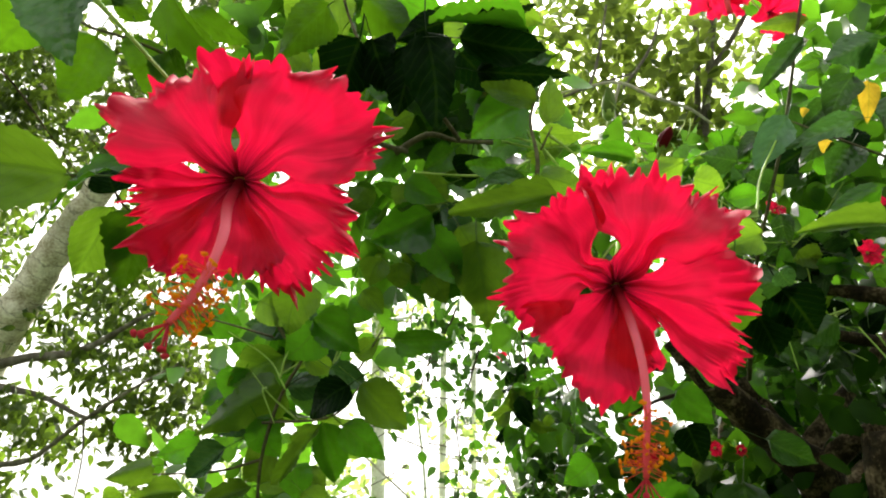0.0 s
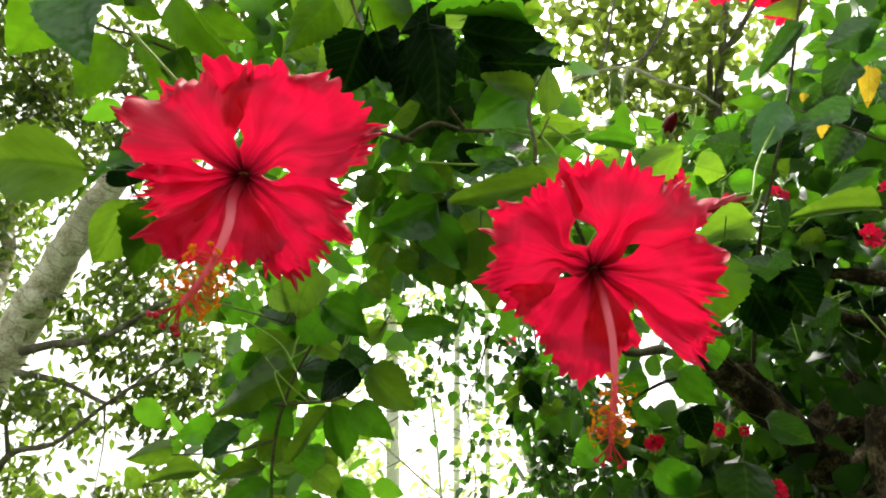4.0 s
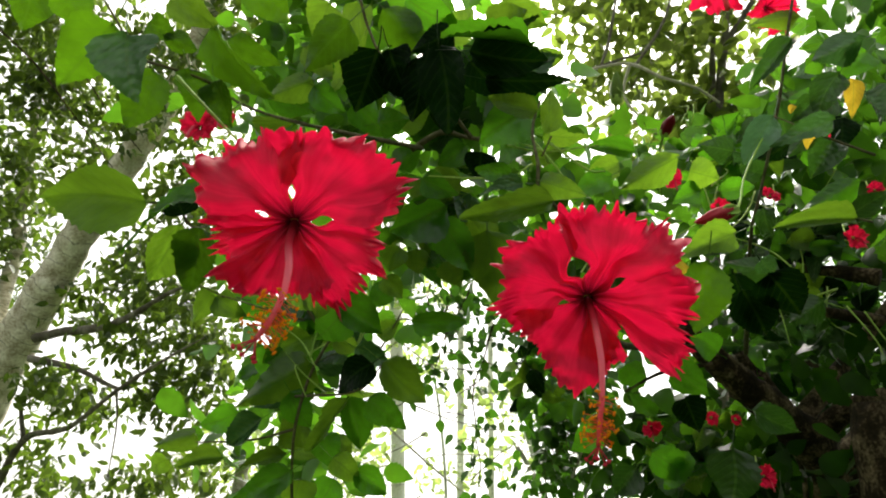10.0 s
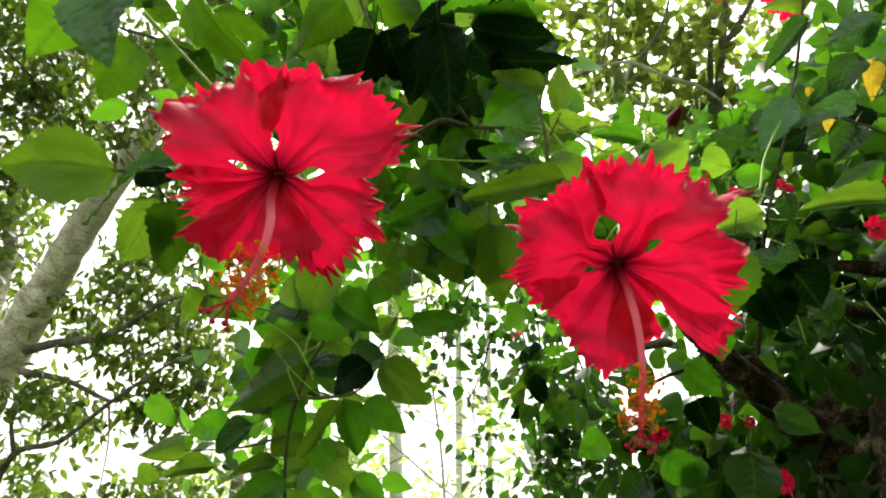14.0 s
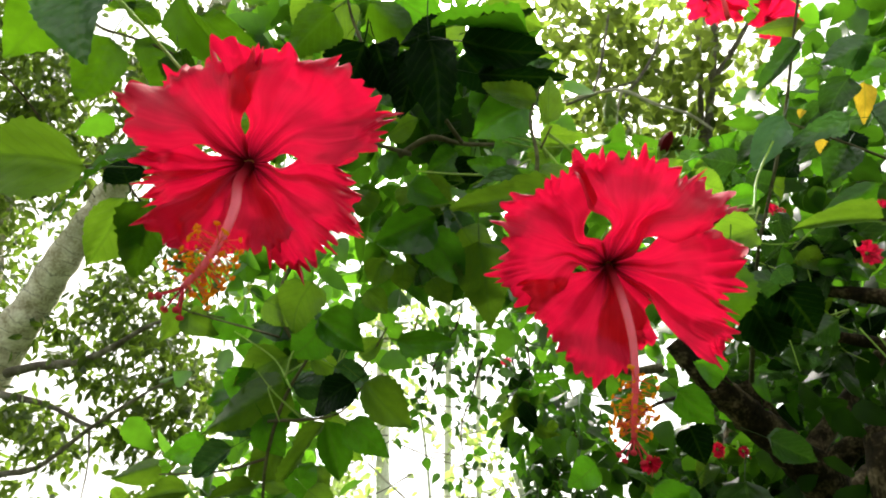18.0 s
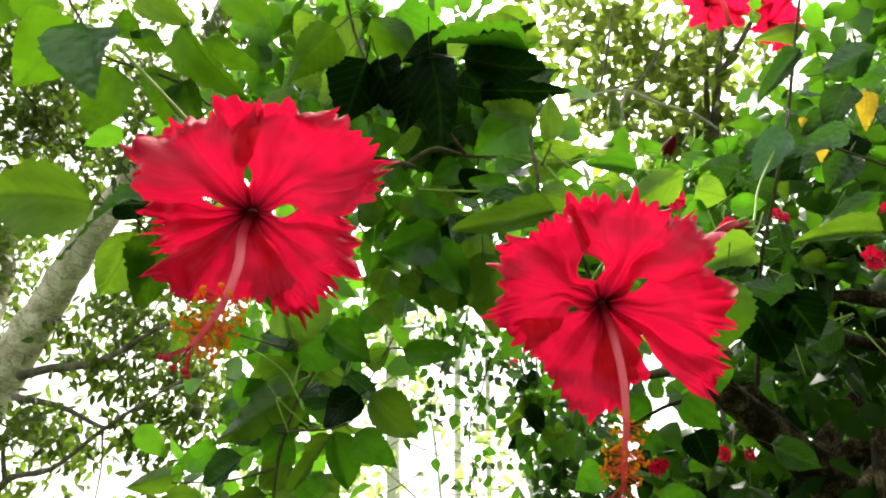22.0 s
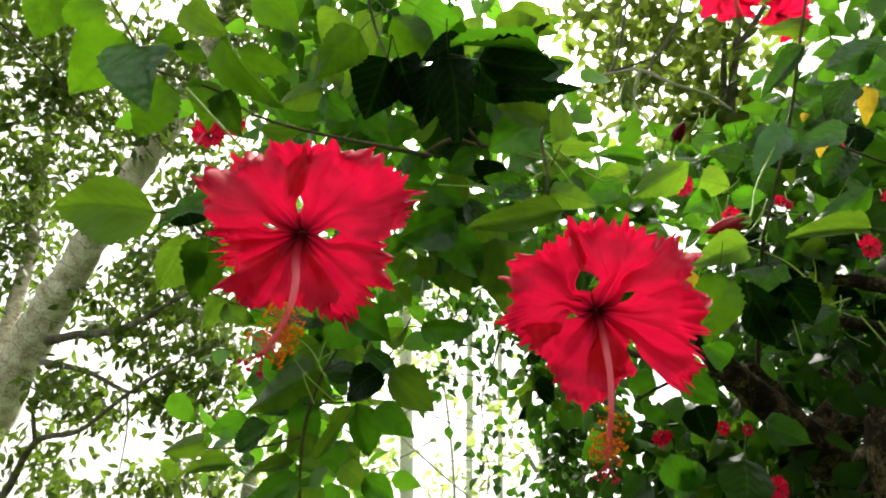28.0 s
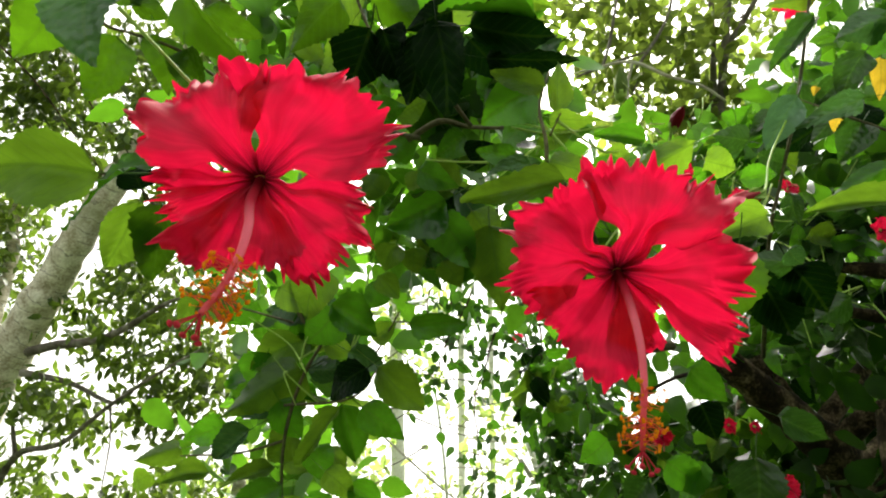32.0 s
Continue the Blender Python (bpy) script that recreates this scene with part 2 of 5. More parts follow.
bark_ringed = ring_bark("ringed_grey_bark", (0.55, -0.475, 0.685))
bark_dark = rough_material("brown_bark", [(0.3, (0.004, 0.003, 0.002)), (0.49, (0.026, 0.019, 0.010)), (0.59, (0.115, 0.088, 0.050)), (0.71, (0.28, 0.23, 0.145))], 26.0, 0.9, 0.006)
bark_limb = rough_material("limb_bark", [(0.3, (0.045, 0.038, 0.028)), (0.5, (0.12, 0.11, 0.085)), (0.7, (0.26, 0.25, 0.20))], 14.0, 0.9, 0.006)
bark_shoot = rough_material("shoot_bark", [(0.3, (0.04, 0.035, 0.018)), (0.7, (0.16, 0.15, 0.08))], 80.0, 0.8, 0.001)
twig_pale = rough_material("pale_twig", [(0.3, (0.26, 0.25, 0.17)), (0.7, (0.55, 0.54, 0.42))], 60.0, 0.8, 0.001)
# mottled bark in near-white tones, the glare of the sky put into the colour
pole_bark = rough_material("washed_out_bark", [(0.36, (0.40, 0.44, 0.30)), (0.46, (0.72, 0.74, 0.62)), (0.56, (0.86, 0.87, 0.82)), (0.66, (0.55, 0.56, 0.46))], 7.0, 0.85, 0.012, (1, 1, 0.7))
soil = rough_material("grassy_soil", [(0.3, (0.02, 0.03, 0.01)), (0.5, (0.035, 0.055, 0.018)), (0.7, (0.08, 0.07, 0.04))], 0.8, 0.95, 0.03, (1, 1, 1), 18.0)
stem_green = rough_material("green_stem", [(0.3, (0.24, 0.40, 0.07)), (0.7, (0.38, 0.55, 0.13))], 120.0, 0.5, 0.0006)


def petal_material(name, rim, deep, eye, glow):
    m, n, k, out = shader(name)
    coord = n.new("ShaderNodeTexCoord")
    sep = n.new("ShaderNodeSeparateXYZ")
    k.new(coord.outputs["UV"], sep.inputs[0])
    mp = n.new("ShaderNodeMapping")
    mp.inputs["Scale"].default_value = (38.0, 1.2, 1.0)
    k.new(coord.outputs["UV"], mp.inputs["Vector"])
    veins = n.new("ShaderNodeTexNoise")
    veins.inputs["Scale"].default_value, veins.inputs["Detail"].default_value = 1.0, 3.0
    k.new(mp.outputs[0], veins.inputs["Vector"])
    soft = n.new("ShaderNodeTexNoise")
    soft.inputs["Scale"].default_value = 3.0
    k.new(coord.outputs["UV"], soft.inputs["Vector"])
    tone = ramp(n, [(0.31, deep), (0.64, rim)])
    k.new(math_node(n, k, "ADD", math_node(n, k, "MULTIPLY", veins.outputs["Fac"], 0.35), math_node(n, k, "MULTIPLY", soft.outputs["Fac"], 0.65)), tone.inputs[0])
    centre = ramp(n, [(0.02, (0, 0, 0)), (0.10, (0.45, 0.45, 0.45)), (0.24, (1, 1, 1))])
    k.new(math_node(n, k, "ADD", sep.outputs[1], math_node(n, k, "MULTIPLY", math_node(n, k, "SUBTRACT", veins.outputs["Fac"], 0.5), 0.35)), centre.inputs[0])
    col = mix_color(n, k, centre.outputs[0], eye, tone.outputs[0])
    p = n.new("ShaderNodeBsdfPrincipled")
    k.new(col, p.inputs["Base Color"])
    p.inputs["Roughness"].default_value = 0.60
    p.inputs["Specular IOR Level"].default_value = 0.26
    p.inputs["Specular Tint"].default_value = (1.0, 0.62, 0.68, 1)
    p.inputs["Sheen Weight"].default_value = 0.04
    p.inputs["Sheen Roughness"].default_value = 0.35
    p.inputs["Sheen Tint"].default_value = (1.0, 0.45, 0.52, 1)
    bump = n.new("ShaderNodeBump")
    bump.inputs["Strength"].default_value, bump.inputs["Distance"].default_value = 0.20, 0.0010
    k.new(veins.outputs["Fac"], bump.inputs["Height"])
    k.new(bump.outputs[0], p.inputs["Normal"])
    t = n.new("ShaderNodeBsdfTranslucent")
    k.new(mix_color(n, k, centre.outputs[0], eye, glow), t.inputs["Color"])
    mx = n.new("ShaderNodeMixShader")
    mx.inputs[0].default_value = 0.45
    k.new(p.outputs[0], mx.inputs[1])
    k.new(t.outputs[0], mx.inputs[2])
    k.new(mx.outputs[0], out.inputs["Surface"])
    return m


petal_red = petal_material("red_petal", (0.82, 0.037, 0.110), (0.47, 0.0045, 0.039), (0.08, 0.002, 0.006), (0.74, 0.006, 0.052))


def plain_material(name, color, rough=0.5, glow=None, amount=0.3):
    m, n, k, out = shader(name)
    nz = n.new("ShaderNodeTexNoise")
    nz.inputs["Scale"].default_value = 300.0
    coord = n.new("ShaderNodeTexCoord")
    k.new(coord.outputs["Object"], nz.inputs["Vector"])
    tone = ramp(n, [(0.3, tuple(c * 0.75 for c in color)), (0.7, color)])
    k.new(nz.outputs["Fac"], tone.inputs[0])
    p = n.new("ShaderNodeBsdfPrincipled")
    p.inputs["Roughness"].default_value = rough
    p.inputs["Specular IOR Level"].default_value = 0.12
    k.new(tone.outputs[0], p.inputs["Base Color"])
    last = p.outputs[0]
    if glow:
        t = n.new("ShaderNodeBsdfTranslucent")
        t.inputs["Color"].default_value = (*glow, 1)
        mx = n.new("ShaderNodeMixShader")
        mx.inputs[0].default_value = amount
        k.new(last, mx.inputs[1])
        k.new(t.outputs[0], mx.inputs[2])
        last = mx.outputs[0]
    k.new(last, out.inputs["Surface"])
    return m


def column_material():
    m, n, k, out = shader("pink_column")
    coord = n.new("ShaderNodeTexCoord")
    sep = n.new("ShaderNodeSeparateXYZ")
    k.new(coord.outputs["Object"], sep.inputs[0])
    tone = ramp(n, [(0.0, (0.12, 0.002, 0.008)), (0.22, (0.62, 0.03, 0.07)), (0.42, (1.0, 0.24, 0.34)), (0.8, (1.0, 0.22, 0.30)), (1.0, (0.90, 0.12, 0.14))])
    k.new(math_node(n, k, "MULTIPLY", sep.outputs[2], 15.0), tone.inputs[0])
    p = n.new("ShaderNodeBsdfPrincipled")
    p.inputs["Roughness"].default_value = 0.65
    p.inputs["Specular IOR Level"].default_value = 0.12
    k.new(tone.outputs[0], p.inputs["Base Color"])
    t = n.new("ShaderNodeBsdfTranslucent")
    k.new(tone.outputs[0], t.inputs["Color"])
    mx = n.new("ShaderNodeMixShader")
    mx.inputs[0].default_value = 0.40
    k.new(p.outputs[0], mx.inputs[1])
    k.new(t.outputs[0], mx.inputs[2])
    k.new(mx.outputs[0], out.inputs["Surface"])
    return m


column_pink = column_material()
anther_orange = plain_material("orange_pollen", (0.95, 0.42, 0.03), 0.8, (1.0, 0.50, 0.03), 0.55)
filament_pink = plain_material("pink_filament", (0.90, 0.20, 0.12), 0.6, (0.95, 0.25, 0.12), 0.5)
stigma_red = plain_material("red_stigma", (0.75, 0.05, 0.10), 0.7, (0.8, 0.04, 0.07))
bud_red = plain_material("dark_red_bud", (0.46, 0.03, 0.05), 0.6, (0.5, 0.02, 0.03))


# ---- builders ----
def part(name, mesh, material, parent, label=""):
    """Links a bmesh or a mesh as one object under a thing or a part."""
    if isinstance(mesh, bmesh.types.BMesh):
        data = bpy.data.meshes.new(name)
        mesh.to_mesh(data)
        mesh.free()
    else:
        data = mesh
    if material and not data.materials:
        data.materials.append(material)
    ob = new(name, data)
    ob.parent = parent
    return tagged(ob, label)


def smooth(data):
    data.polygons.foreach_set("use_smooth", [True] * len(data.polygons))
    return data


def spline(points, steps):
    """Points along a smooth curve through the given ones, with the place in the list of each."""
    P = [Vector(p) for p in points]
    P = [2 * P[0] - P[1]] + P + [2 * P[-1] - P[-2]]
    made = []
    for i in range(1, len(P) - 2):
        a, b, c, d = P[i - 1:i + 3]
        for s in range(steps):
            t = s / steps
            made.append((0.5 * (2 * b + (c - a) * t + (2 * a - 5 * b + 4 * c - d) * t ** 2 + (3 * b - a - 3 * c + d) * t ** 3), i - 1 + t))
    made.append((P[-2].copy(), len(points) - 1.0))
    return made


def tube_mesh(name, points, radii, sides=10, steps=6, lumps=0.12, cap=True):
    pts = spline(points, steps)
    verts, faces = [], []
    up = Vector((0.31, 0.9, 0.17)).normalized()
    for j, (p, where) in enumerate(pts):
        i = min(int(where), len(radii) - 2)
        r = radii[i] + (radii[i + 1] - radii[i]) * (where - i)
        way = (pts[min(j + 1, len(pts) - 1)][0] - pts[max(j - 1, 0)][0]).normalized()
        x = way.cross(up).normalized()
        y = way.cross(x)
        for s in range(sides):
            a = 2 * math.pi * s / sides
            o = x * math.cos(a) + y * math.sin(a)
            q = r * (1 + lumps * noise.noise((p + o * r) * (0.6 / max(r, 0.002))))
            verts.append(p + o * q)
        if j:
            b = (j - 1) * sides
            for s in range(sides):
                e = (s + 1) % sides
                faces.append((b + s, b + e, b + sides + e, b + sides + s))
    if cap:
        faces.append(tuple(range(sides - 1, -1, -1)))
        faces.append(tuple(range(len(verts) - sides, len(verts))))
    data = bpy.data.meshes.new(name)
    data.from_pydata(verts, [], faces)
    return smooth(data)


def tube_part(name, points, radii, material, parent, label=""):
    thick = max(radii)
    return part(name, tube_mesh(name, points, radii, 14 if thick > 0.05 else 8, 10 if thick > 0.05 else 6, 0.18), material, parent, label)


# leaf blades: length 1 along y, width 1 along x, facing z; a toothed edge, a fold at the midrib, pleats at the veins
def blade(seed, teeth, fat, fold, droop, tip=1.0):
    rs = random.Random(seed)
    rows, cols = teeth * 2 + 6, (-1, -0.62, -0.28, 0, 0.28, 0.62, 1)
    verts, faces, uvs = [], [], []
    peak = 0.62 * fat / (0.62 * fat + tip)
    lean, twist = rs.uniform(-0.09, 0.09), rs.uniform(-0.25, 0.25)
    for j in range(rows + 1):
        s = j / rows
        w = 0.5 * (s ** (0.62 * fat) * (1 - s) ** tip) / (peak ** (0.62 * fat) * (1 - peak) ** tip)
        for c in cols:
            edge = abs(c) == 1
            tooth = (0.955 if j % 2 else 1.035) if edge and 0.12 < s < 0.97 else 1.0
            x = c * w * tooth * (1 + rs.uniform(-0.03, 0.03))
            z = fold * abs(x) - droop * s * s + 0.030 * math.cos(2 * math.pi * 7 * (s - 0.4 * abs(x))) * min(1, abs(c) * 2)
            z += 0.07 * math.sin(5 * s + seed) * c + twist * x * s + 0.05 * math.sin(9 * s + 2 * seed) * abs(c)
            verts.append((x + lean * math.sin(math.pi * s), s + (0.014 * (j % 2) if edge else 0), z))
            uvs.append((0.5 + 0.5 * c * w * 2, s))
    m = len(cols)
    for j in range(rows):
        for i in range(m - 1):
            a = j * m + i
            faces.append((a, a + 1, a + m + 1, a + m))
    # petiole
    b = len(verts)
    for y, r, z in ((-0.42, 0.014, -0.16), (-0.2, 0.012, -0.05), (0.04, 0.012, 0.0)):
        for a in range(4):
            verts.append((r * math.cos(a * math.pi / 2), y, z + r * math.sin(a * math.pi / 2)))
            uvs.append((0.5, 0.0))
    for j in range(2):
        for a in range(4):
            e = (a + 1) % 4
            faces.append((b + 4 * j + a, b + 4 * j + e, b + 4 * j + 4 + e, b + 4 * j + 4 + a))
    return verts, faces, uvs


def blade_mesh(name, shape, material):
    verts, faces, uvs = shape
    data = bpy.data.meshes.new(name)
    data.from_pydata(verts, [], faces)
    layer = data.uv_layers.new(name="UVMap")
    loops = np.empty(len(data.loops), dtype=np.int32)
    data.loops.foreach_get("vertex_index", loops)
    layer.data.foreach_set("uv", np.array(uvs, dtype=np.float32)[loops].ravel())
    data.materials.append(material)
    return smooth(data)


SHAPES = [blade(3, 8, 0.72, 0.40, 0.16, 0.95), blade(8, 9, 0.66, 0.16, 0.34, 1.1), blade(15, 7, 0.80, 0.55, 0.10, 1.0), blade(21, 9, 0.74, 0.28, -0.14, 0.9), blade(33, 8, 0.62, -0.26, 0.26, 1.15),
          blade(41, 10, 0.9, 0.75, 0.20, 1.1), blade(52, 8, 0.7, 0.10, 0.45, 0.92), blade(64, 9, 0.85, -0.45, 0.12, 1.05), blade(77, 7, 0.6, 0.35, 0.0, 1.2)]
BLADES = {key: [blade_mesh("leaf", s, mat) for s in SHAPES] for key, mat in LEAF.items()}
OPEN_SIDE = Vector((0.0, -0.06, 1.5))
leaf_count = 0
shrub = tagged(new("hibiscus_shrub"), "dense green hibiscus shrub with toothed leaves and red flowers", "shrub")


def leaf(base, tip, width, key, roll, curl):
    """One leaf of the shrub, from its foot to its tip, turned about its midrib by roll degrees from facing the open side."""
    global leaf_count
    b, t = Vector(base), Vector(tip)
    y = t - b
    size = y.length
    y.normalize()
    z = (OPEN_SIDE - (b + t) / 2).normalized()
    x = y.cross(z).normalized()
    z = x.cross(y)
    turn = Matrix.Rotation(radians(roll), 3, "Y")
    m3 = Matrix((x, y, z)).transposed() @ turn
    leaf_count += 1
    ob = part("leaf", BLADES[key][leaf_count * 4 % 9], None, shrub)
    ob.matrix_basis = Matrix.Translation(b) @ m3.to_4x4() @ Matrix.Diagonal((width * 1.02, size, size * (0.6 + 2 * curl), 1))
    return ob


class Foliage:
    """Many leaves gathered into one mesh: clumps of a plain blade turned and sized by chance."""

    def __init__(self, seed, outline, width, hang):
        self.rs = np.random.RandomState(seed)
        pts, faces = [], []
        for j, (y, w) in enumerate(outline):
            pts += [(-w * width, y, 0.16 * w * width - 0.22 * y * y), (0, y, -0.22 * y * y), (w * width, y, 0.16 * w * width - 0.22 * y * y)]
            if j:
                a = 3 * (j - 1)
                faces += [(a, a + 1, a + 4, a + 3), (a + 1, a + 2, a + 5, a + 4)]
        self.shape, self.faces, self.hang = np.array(pts), np.array(faces), hang
        self.verts, self.count = [], 0

    def add(self, centre, radii, n, size):
        rs = self.rs
        # leaves sit in small tufts along twigs
        tufts = max(3, n // 7)
        v = rs.normal(size=(tufts, 3))
        v *= (rs.uniform(0.1, 1.0, (tufts, 1)) ** 0.42) / np.linalg.norm(v, axis=1, keepdims=True)
        spots = np.array(centre) + v * np.array(radii)
        pick = rs.randint(0, tufts, n)
        spot = spots[pick] + rs.normal(size=(n, 3)) * size * 0.75
        y = rs.normal(size=(n, 3)) * 0.8 + np.array([0, 0, self.hang])
        y /= np.linalg.norm(y, axis=1, keepdims=True)
        z = rs.normal(size=(n, 3)) + np.array([0, -0.35, 0.45])
        x = np.cross(y, z)
        x /= np.linalg.norm(x, axis=1, keepdims=True)
        z = np.cross(x, y)
        s = size * rs.uniform(0.65, 1.2, (n, 1, 1))
        L = self.shape[None, :, :] * s
        self.verts.append((spot[:, None, :] + L[..., 0:1] * x[:, None] + L[..., 1:2] * y[:, None] + L[..., 2:3] * z[:, None]).reshape(-1, 3))
        self.count += n

    def build(self, name, material, parent, label):
        v = np.concatenate(self.verts)
        step = len(self.shape)
        f = (self.faces[None] + (np.arange(self.count) * step)[:, None, None]).reshape(-1, 4)
        data = bpy.data.meshes.new(name)
        data.vertices.add(len(v))
        data.vertices.foreach_set("co", v.ravel())
        data.loops.add(f.size)
        data.loops.foreach_set("vertex_index", f.ravel())
        data.polygons.add(len(f))
        data.polygons.foreach_set("loop_start", np.arange(0, f.size, 4))
        data.update(calc_edges=True)
        smooth(data)
        return tagged(part(name, data, material, parent, label), kind="stuff")


OVATE = ((0, 0.05), (0.12, 0.36), (0.35, 0.52), (0.6, 0.42), (0.82, 0.2), (1.0, 0.02))
TOOTHED = ((0, 0.06), (0.06, 0.26), (0.14, 0.42), (0.22, 0.52), (0.26, 0.47), (0.36, 0.55), (0.40, 0.49), (0.49, 0.51), (0.53, 0.43), (0.61, 0.43), (0.66, 0.34), (0.74, 0.32), (0.78, 0.23), (0.86, 0.18), (0.93, 0.07), (1.0, 0.01))
LANCE = ((0, 0.05), (0.25, 0.4), (0.6, 0.42), (1.0, 0.02))


def clump(foliage, centre, radii, n, size):
    foliage.add(centre, radii, n, size)


# ---- ground ----
bm = bmesh.new()
N = 60
grid = []
for j in range(N + 1):
    for i in range(N + 1):
        u, v = (i / N) * 2 - 1, (j / N) * 2 - 1
        x, y = math.copysign(abs(u) ** 3.5, u) * 1500, math.copysign(abs(v) ** 3.5, v) * 1500
        grid.append(bm.verts.new((x, y, 0.05 * noise.noise((x * 0.7, y * 0.7, 0)))))
for j in range(N):
    for i in range(N):
        a = j * (N + 1) + i
        bm.faces.new((grid[a], grid[a + 1], grid[a + N + 2], grid[a + N + 1]))
tagged(part("ground", bm, soil, None), "shaded garden ground with grass and bare soil", "ground", kind="structure")

# ---- grey tree with a leaning trunk ----
tree = tagged(new("leaning_tree"), "grey-barked tree with a leaning trunk and narrow leaves", "tree")
tube_part("trunk", [(-4.750, 5.650, -0.100), (-4.620, 5.500, 0.700), (-4.350, 5.280, 1.400), (-3.892, 4.983, 2.019), (-3.241, 4.414, 2.921), (-2.908, 4.134, 3.303), (-2.628, 3.896, 3.594), (-2.295, 3.666, 3.989), (-2.007, 3.487, 4.388), (-1.618, 3.153, 5.359)], [0.2900, 0.2400, 0.2050, 0.1800, 0.1480, 0.1240, 0.1060, 0.0900, 0.0740, 0.0620], bark_ringed, tree)
tube_part("limb", [(-3.049, 4.300, 2.825), (-2.784, 4.190, 2.842), (-2.508, 4.092, 2.835), (-2.242, 3.974, 2.869), (-1.892, 3.813, 3.002), (-1.706, 3.795, 3.054)], [0.0366, 0.0327, 0.0292, 0.0228, 0.0141, 0.0056], bark_limb, tree)
tube_part("limb", [(-3.090, 4.361, 2.692), (-2.705, 4.301, 2.612), (-2.373, 4.269, 2.470), (-2.205, 4.174, 2.450)], [0.0277, 0.0207, 0.0148, 0.0084], bark_limb, tree)
tube_part("limb", [(-4.000, 5.000, 1.950), (-3.418, 4.786, 1.768), (-3.064, 4.510, 2.144), (-2.685, 4.379, 2.214), (-2.300, 4.181, 2.428), (-1.930, 4.002, 2.598), (-1.670, 3.946, 2.735)], [0.0400, 0.0305, 0.0239, 0.0175, 0.0145, 0.0111, 0.0056], bark_limb, tree)
tube_part("limb", [(-3.339, 3.128, 4.819), (-2.884, 3.212, 4.438), (-2.588, 3.326, 4.101), (-2.280, 3.453, 3.737)], [0.0070, 0.0068, 0.0050, 0.0034], bark_dark, tree)
tube_part("limb", [(-2.542, 3.255, 4.373), (-2.325, 3.342, 4.086), (-2.090, 3.414, 3.833)], [0.0050, 0.0050, 0.0034], bark_dark, tree)
tube_part("limb", [(-3.064, 4.510, 2.144), (-3.084, 4.399, 2.378), (-3.055, 4.349, 2.486)], [0.0179, 0.0119, 0.0088], bark_limb, tree)
tube_part("limb", [(-2.300, 4.187, 2.414), (-2.247, 4.183, 2.191), (-2.249, 4.220, 1.879)], [0.0084, 0.0056, 0.0040], bark_limb, tree)
tube_part("limb", [(-3.800, 4.800, -0.100), (-3.750, 4.750, 1.800), (-3.629, 4.600, 3.554), (-3.582, 4.424, 3.929), (-3.489, 4.231, 4.347), (-3.441, 3.977, 4.888)], [0.0800, 0.0700, 0.0552, 0.0414, 0.0322, 0.0184], bark, tree)
tube_part("limb", [(-1.730, 5.350, -0.100), (-1.725, 5.264, 1.814), (-1.689, 5.133, 2.094), (-1.768, 5.036, 2.293)], [0.0700, 0.0531, 0.0442, 0.0354], bark, tree)
tree_leaves = Foliage(11, LANCE, 0.5, -0.5)
clump(tree_leaves, (-3.285, 3.576, 5.045), (0.52, 0.60, 0.48), 1098, 0.094)
clump(tree_leaves, (-2.679, 3.723, 4.777), (0.56, 0.60, 0.43), 892, 0.094)
clump(tree_leaves, (-3.310, 3.973, 4.437), (0.49, 0.60, 0.44), 960, 0.094)
clump(tree_leaves, (-3.745, 4.588, 3.806), (0.28, 0.40, 0.56), 726, 0.094)
clump(tree_leaves, (-2.206, 4.212, 4.009), (0.27, 0.30, 0.27), 193, 0.094)
clump(tree_leaves, (-2.331, 4.307, 3.330), (0.47, 0.50, 0.21), 484, 0.094)
clump(tree_leaves, (-2.201, 4.369, 2.973), (0.50, 0.50, 0.29), 726, 0.094)
clump(tree_leaves, (-1.824, 4.593, 2.759), (0.30, 0.50, 0.34), 419, 0.094)
clump(tree_leaves, (-2.857, 4.486, 3.148), (0.22, 0.30, 0.15), 226, 0.094)
clump(tree_leaves, (-2.887, 4.454, 2.510), (0.28, 0.40, 0.18), 361, 0.094)
clump(tree_leaves, (-2.603, 4.540, 2.348), (0.24, 0.30, 0.12), 120, 0.094)
clump(tree_leaves, (-2.077, 4.595, 2.504), (0.33, 0.40, 0.21), 395, 0.094)
clump(tree_leaves, (-3.201, 4.740, 2.116), (0.21, 0.40, 0.25), 164, 0.094)
clump(tree_leaves, (-2.767, 4.752, 1.886), (0.45, 0.40, 0.14), 208, 0.094)
clump(tree_leaves, (-2.123, 4.974, 1.930), (0.47, 0.40, 0.19), 472, 0.094)
clump(tree_leaves, (-1.686, 4.381, 3.454), (0.35, 0.40, 0.22), 306, 0.094)
clump(tree_leaves, (-1.375, 3.403, 4.846), (0.45, 0.50, 0.33), 950, 0.094)
clump(tree_leaves, (-2.199, 3.954, 5.026), (0.41, 0.50, 0.41), 665, 0.094)
clump(tree_leaves, (-2.655, 4.112, 4.422), (0.27, 0.40, 0.18), 164, 0.094)
clump(tree_leaves, (-1.890, 4.530, 4.531), (0.58, 0.40, 0.58), 565, 0.094)
clump(tree_leaves, (-0.787, 3.668, 5.265), (0.53, 0.40, 0.27), 484, 0.094)
clump(tree_leaves, (-3.283, 3.243, 5.751), (1.08, 0.70, 0.39), 960, 0.094)
clump(tree_leaves, (-1.593, 3.292, 5.769), (1.08, 0.70, 0.39), 969, 0.094)
clump(tree_leaves, (-4.500, 4.044, 4.669), (0.55, 0.70, 1.61), 1235, 0.094)
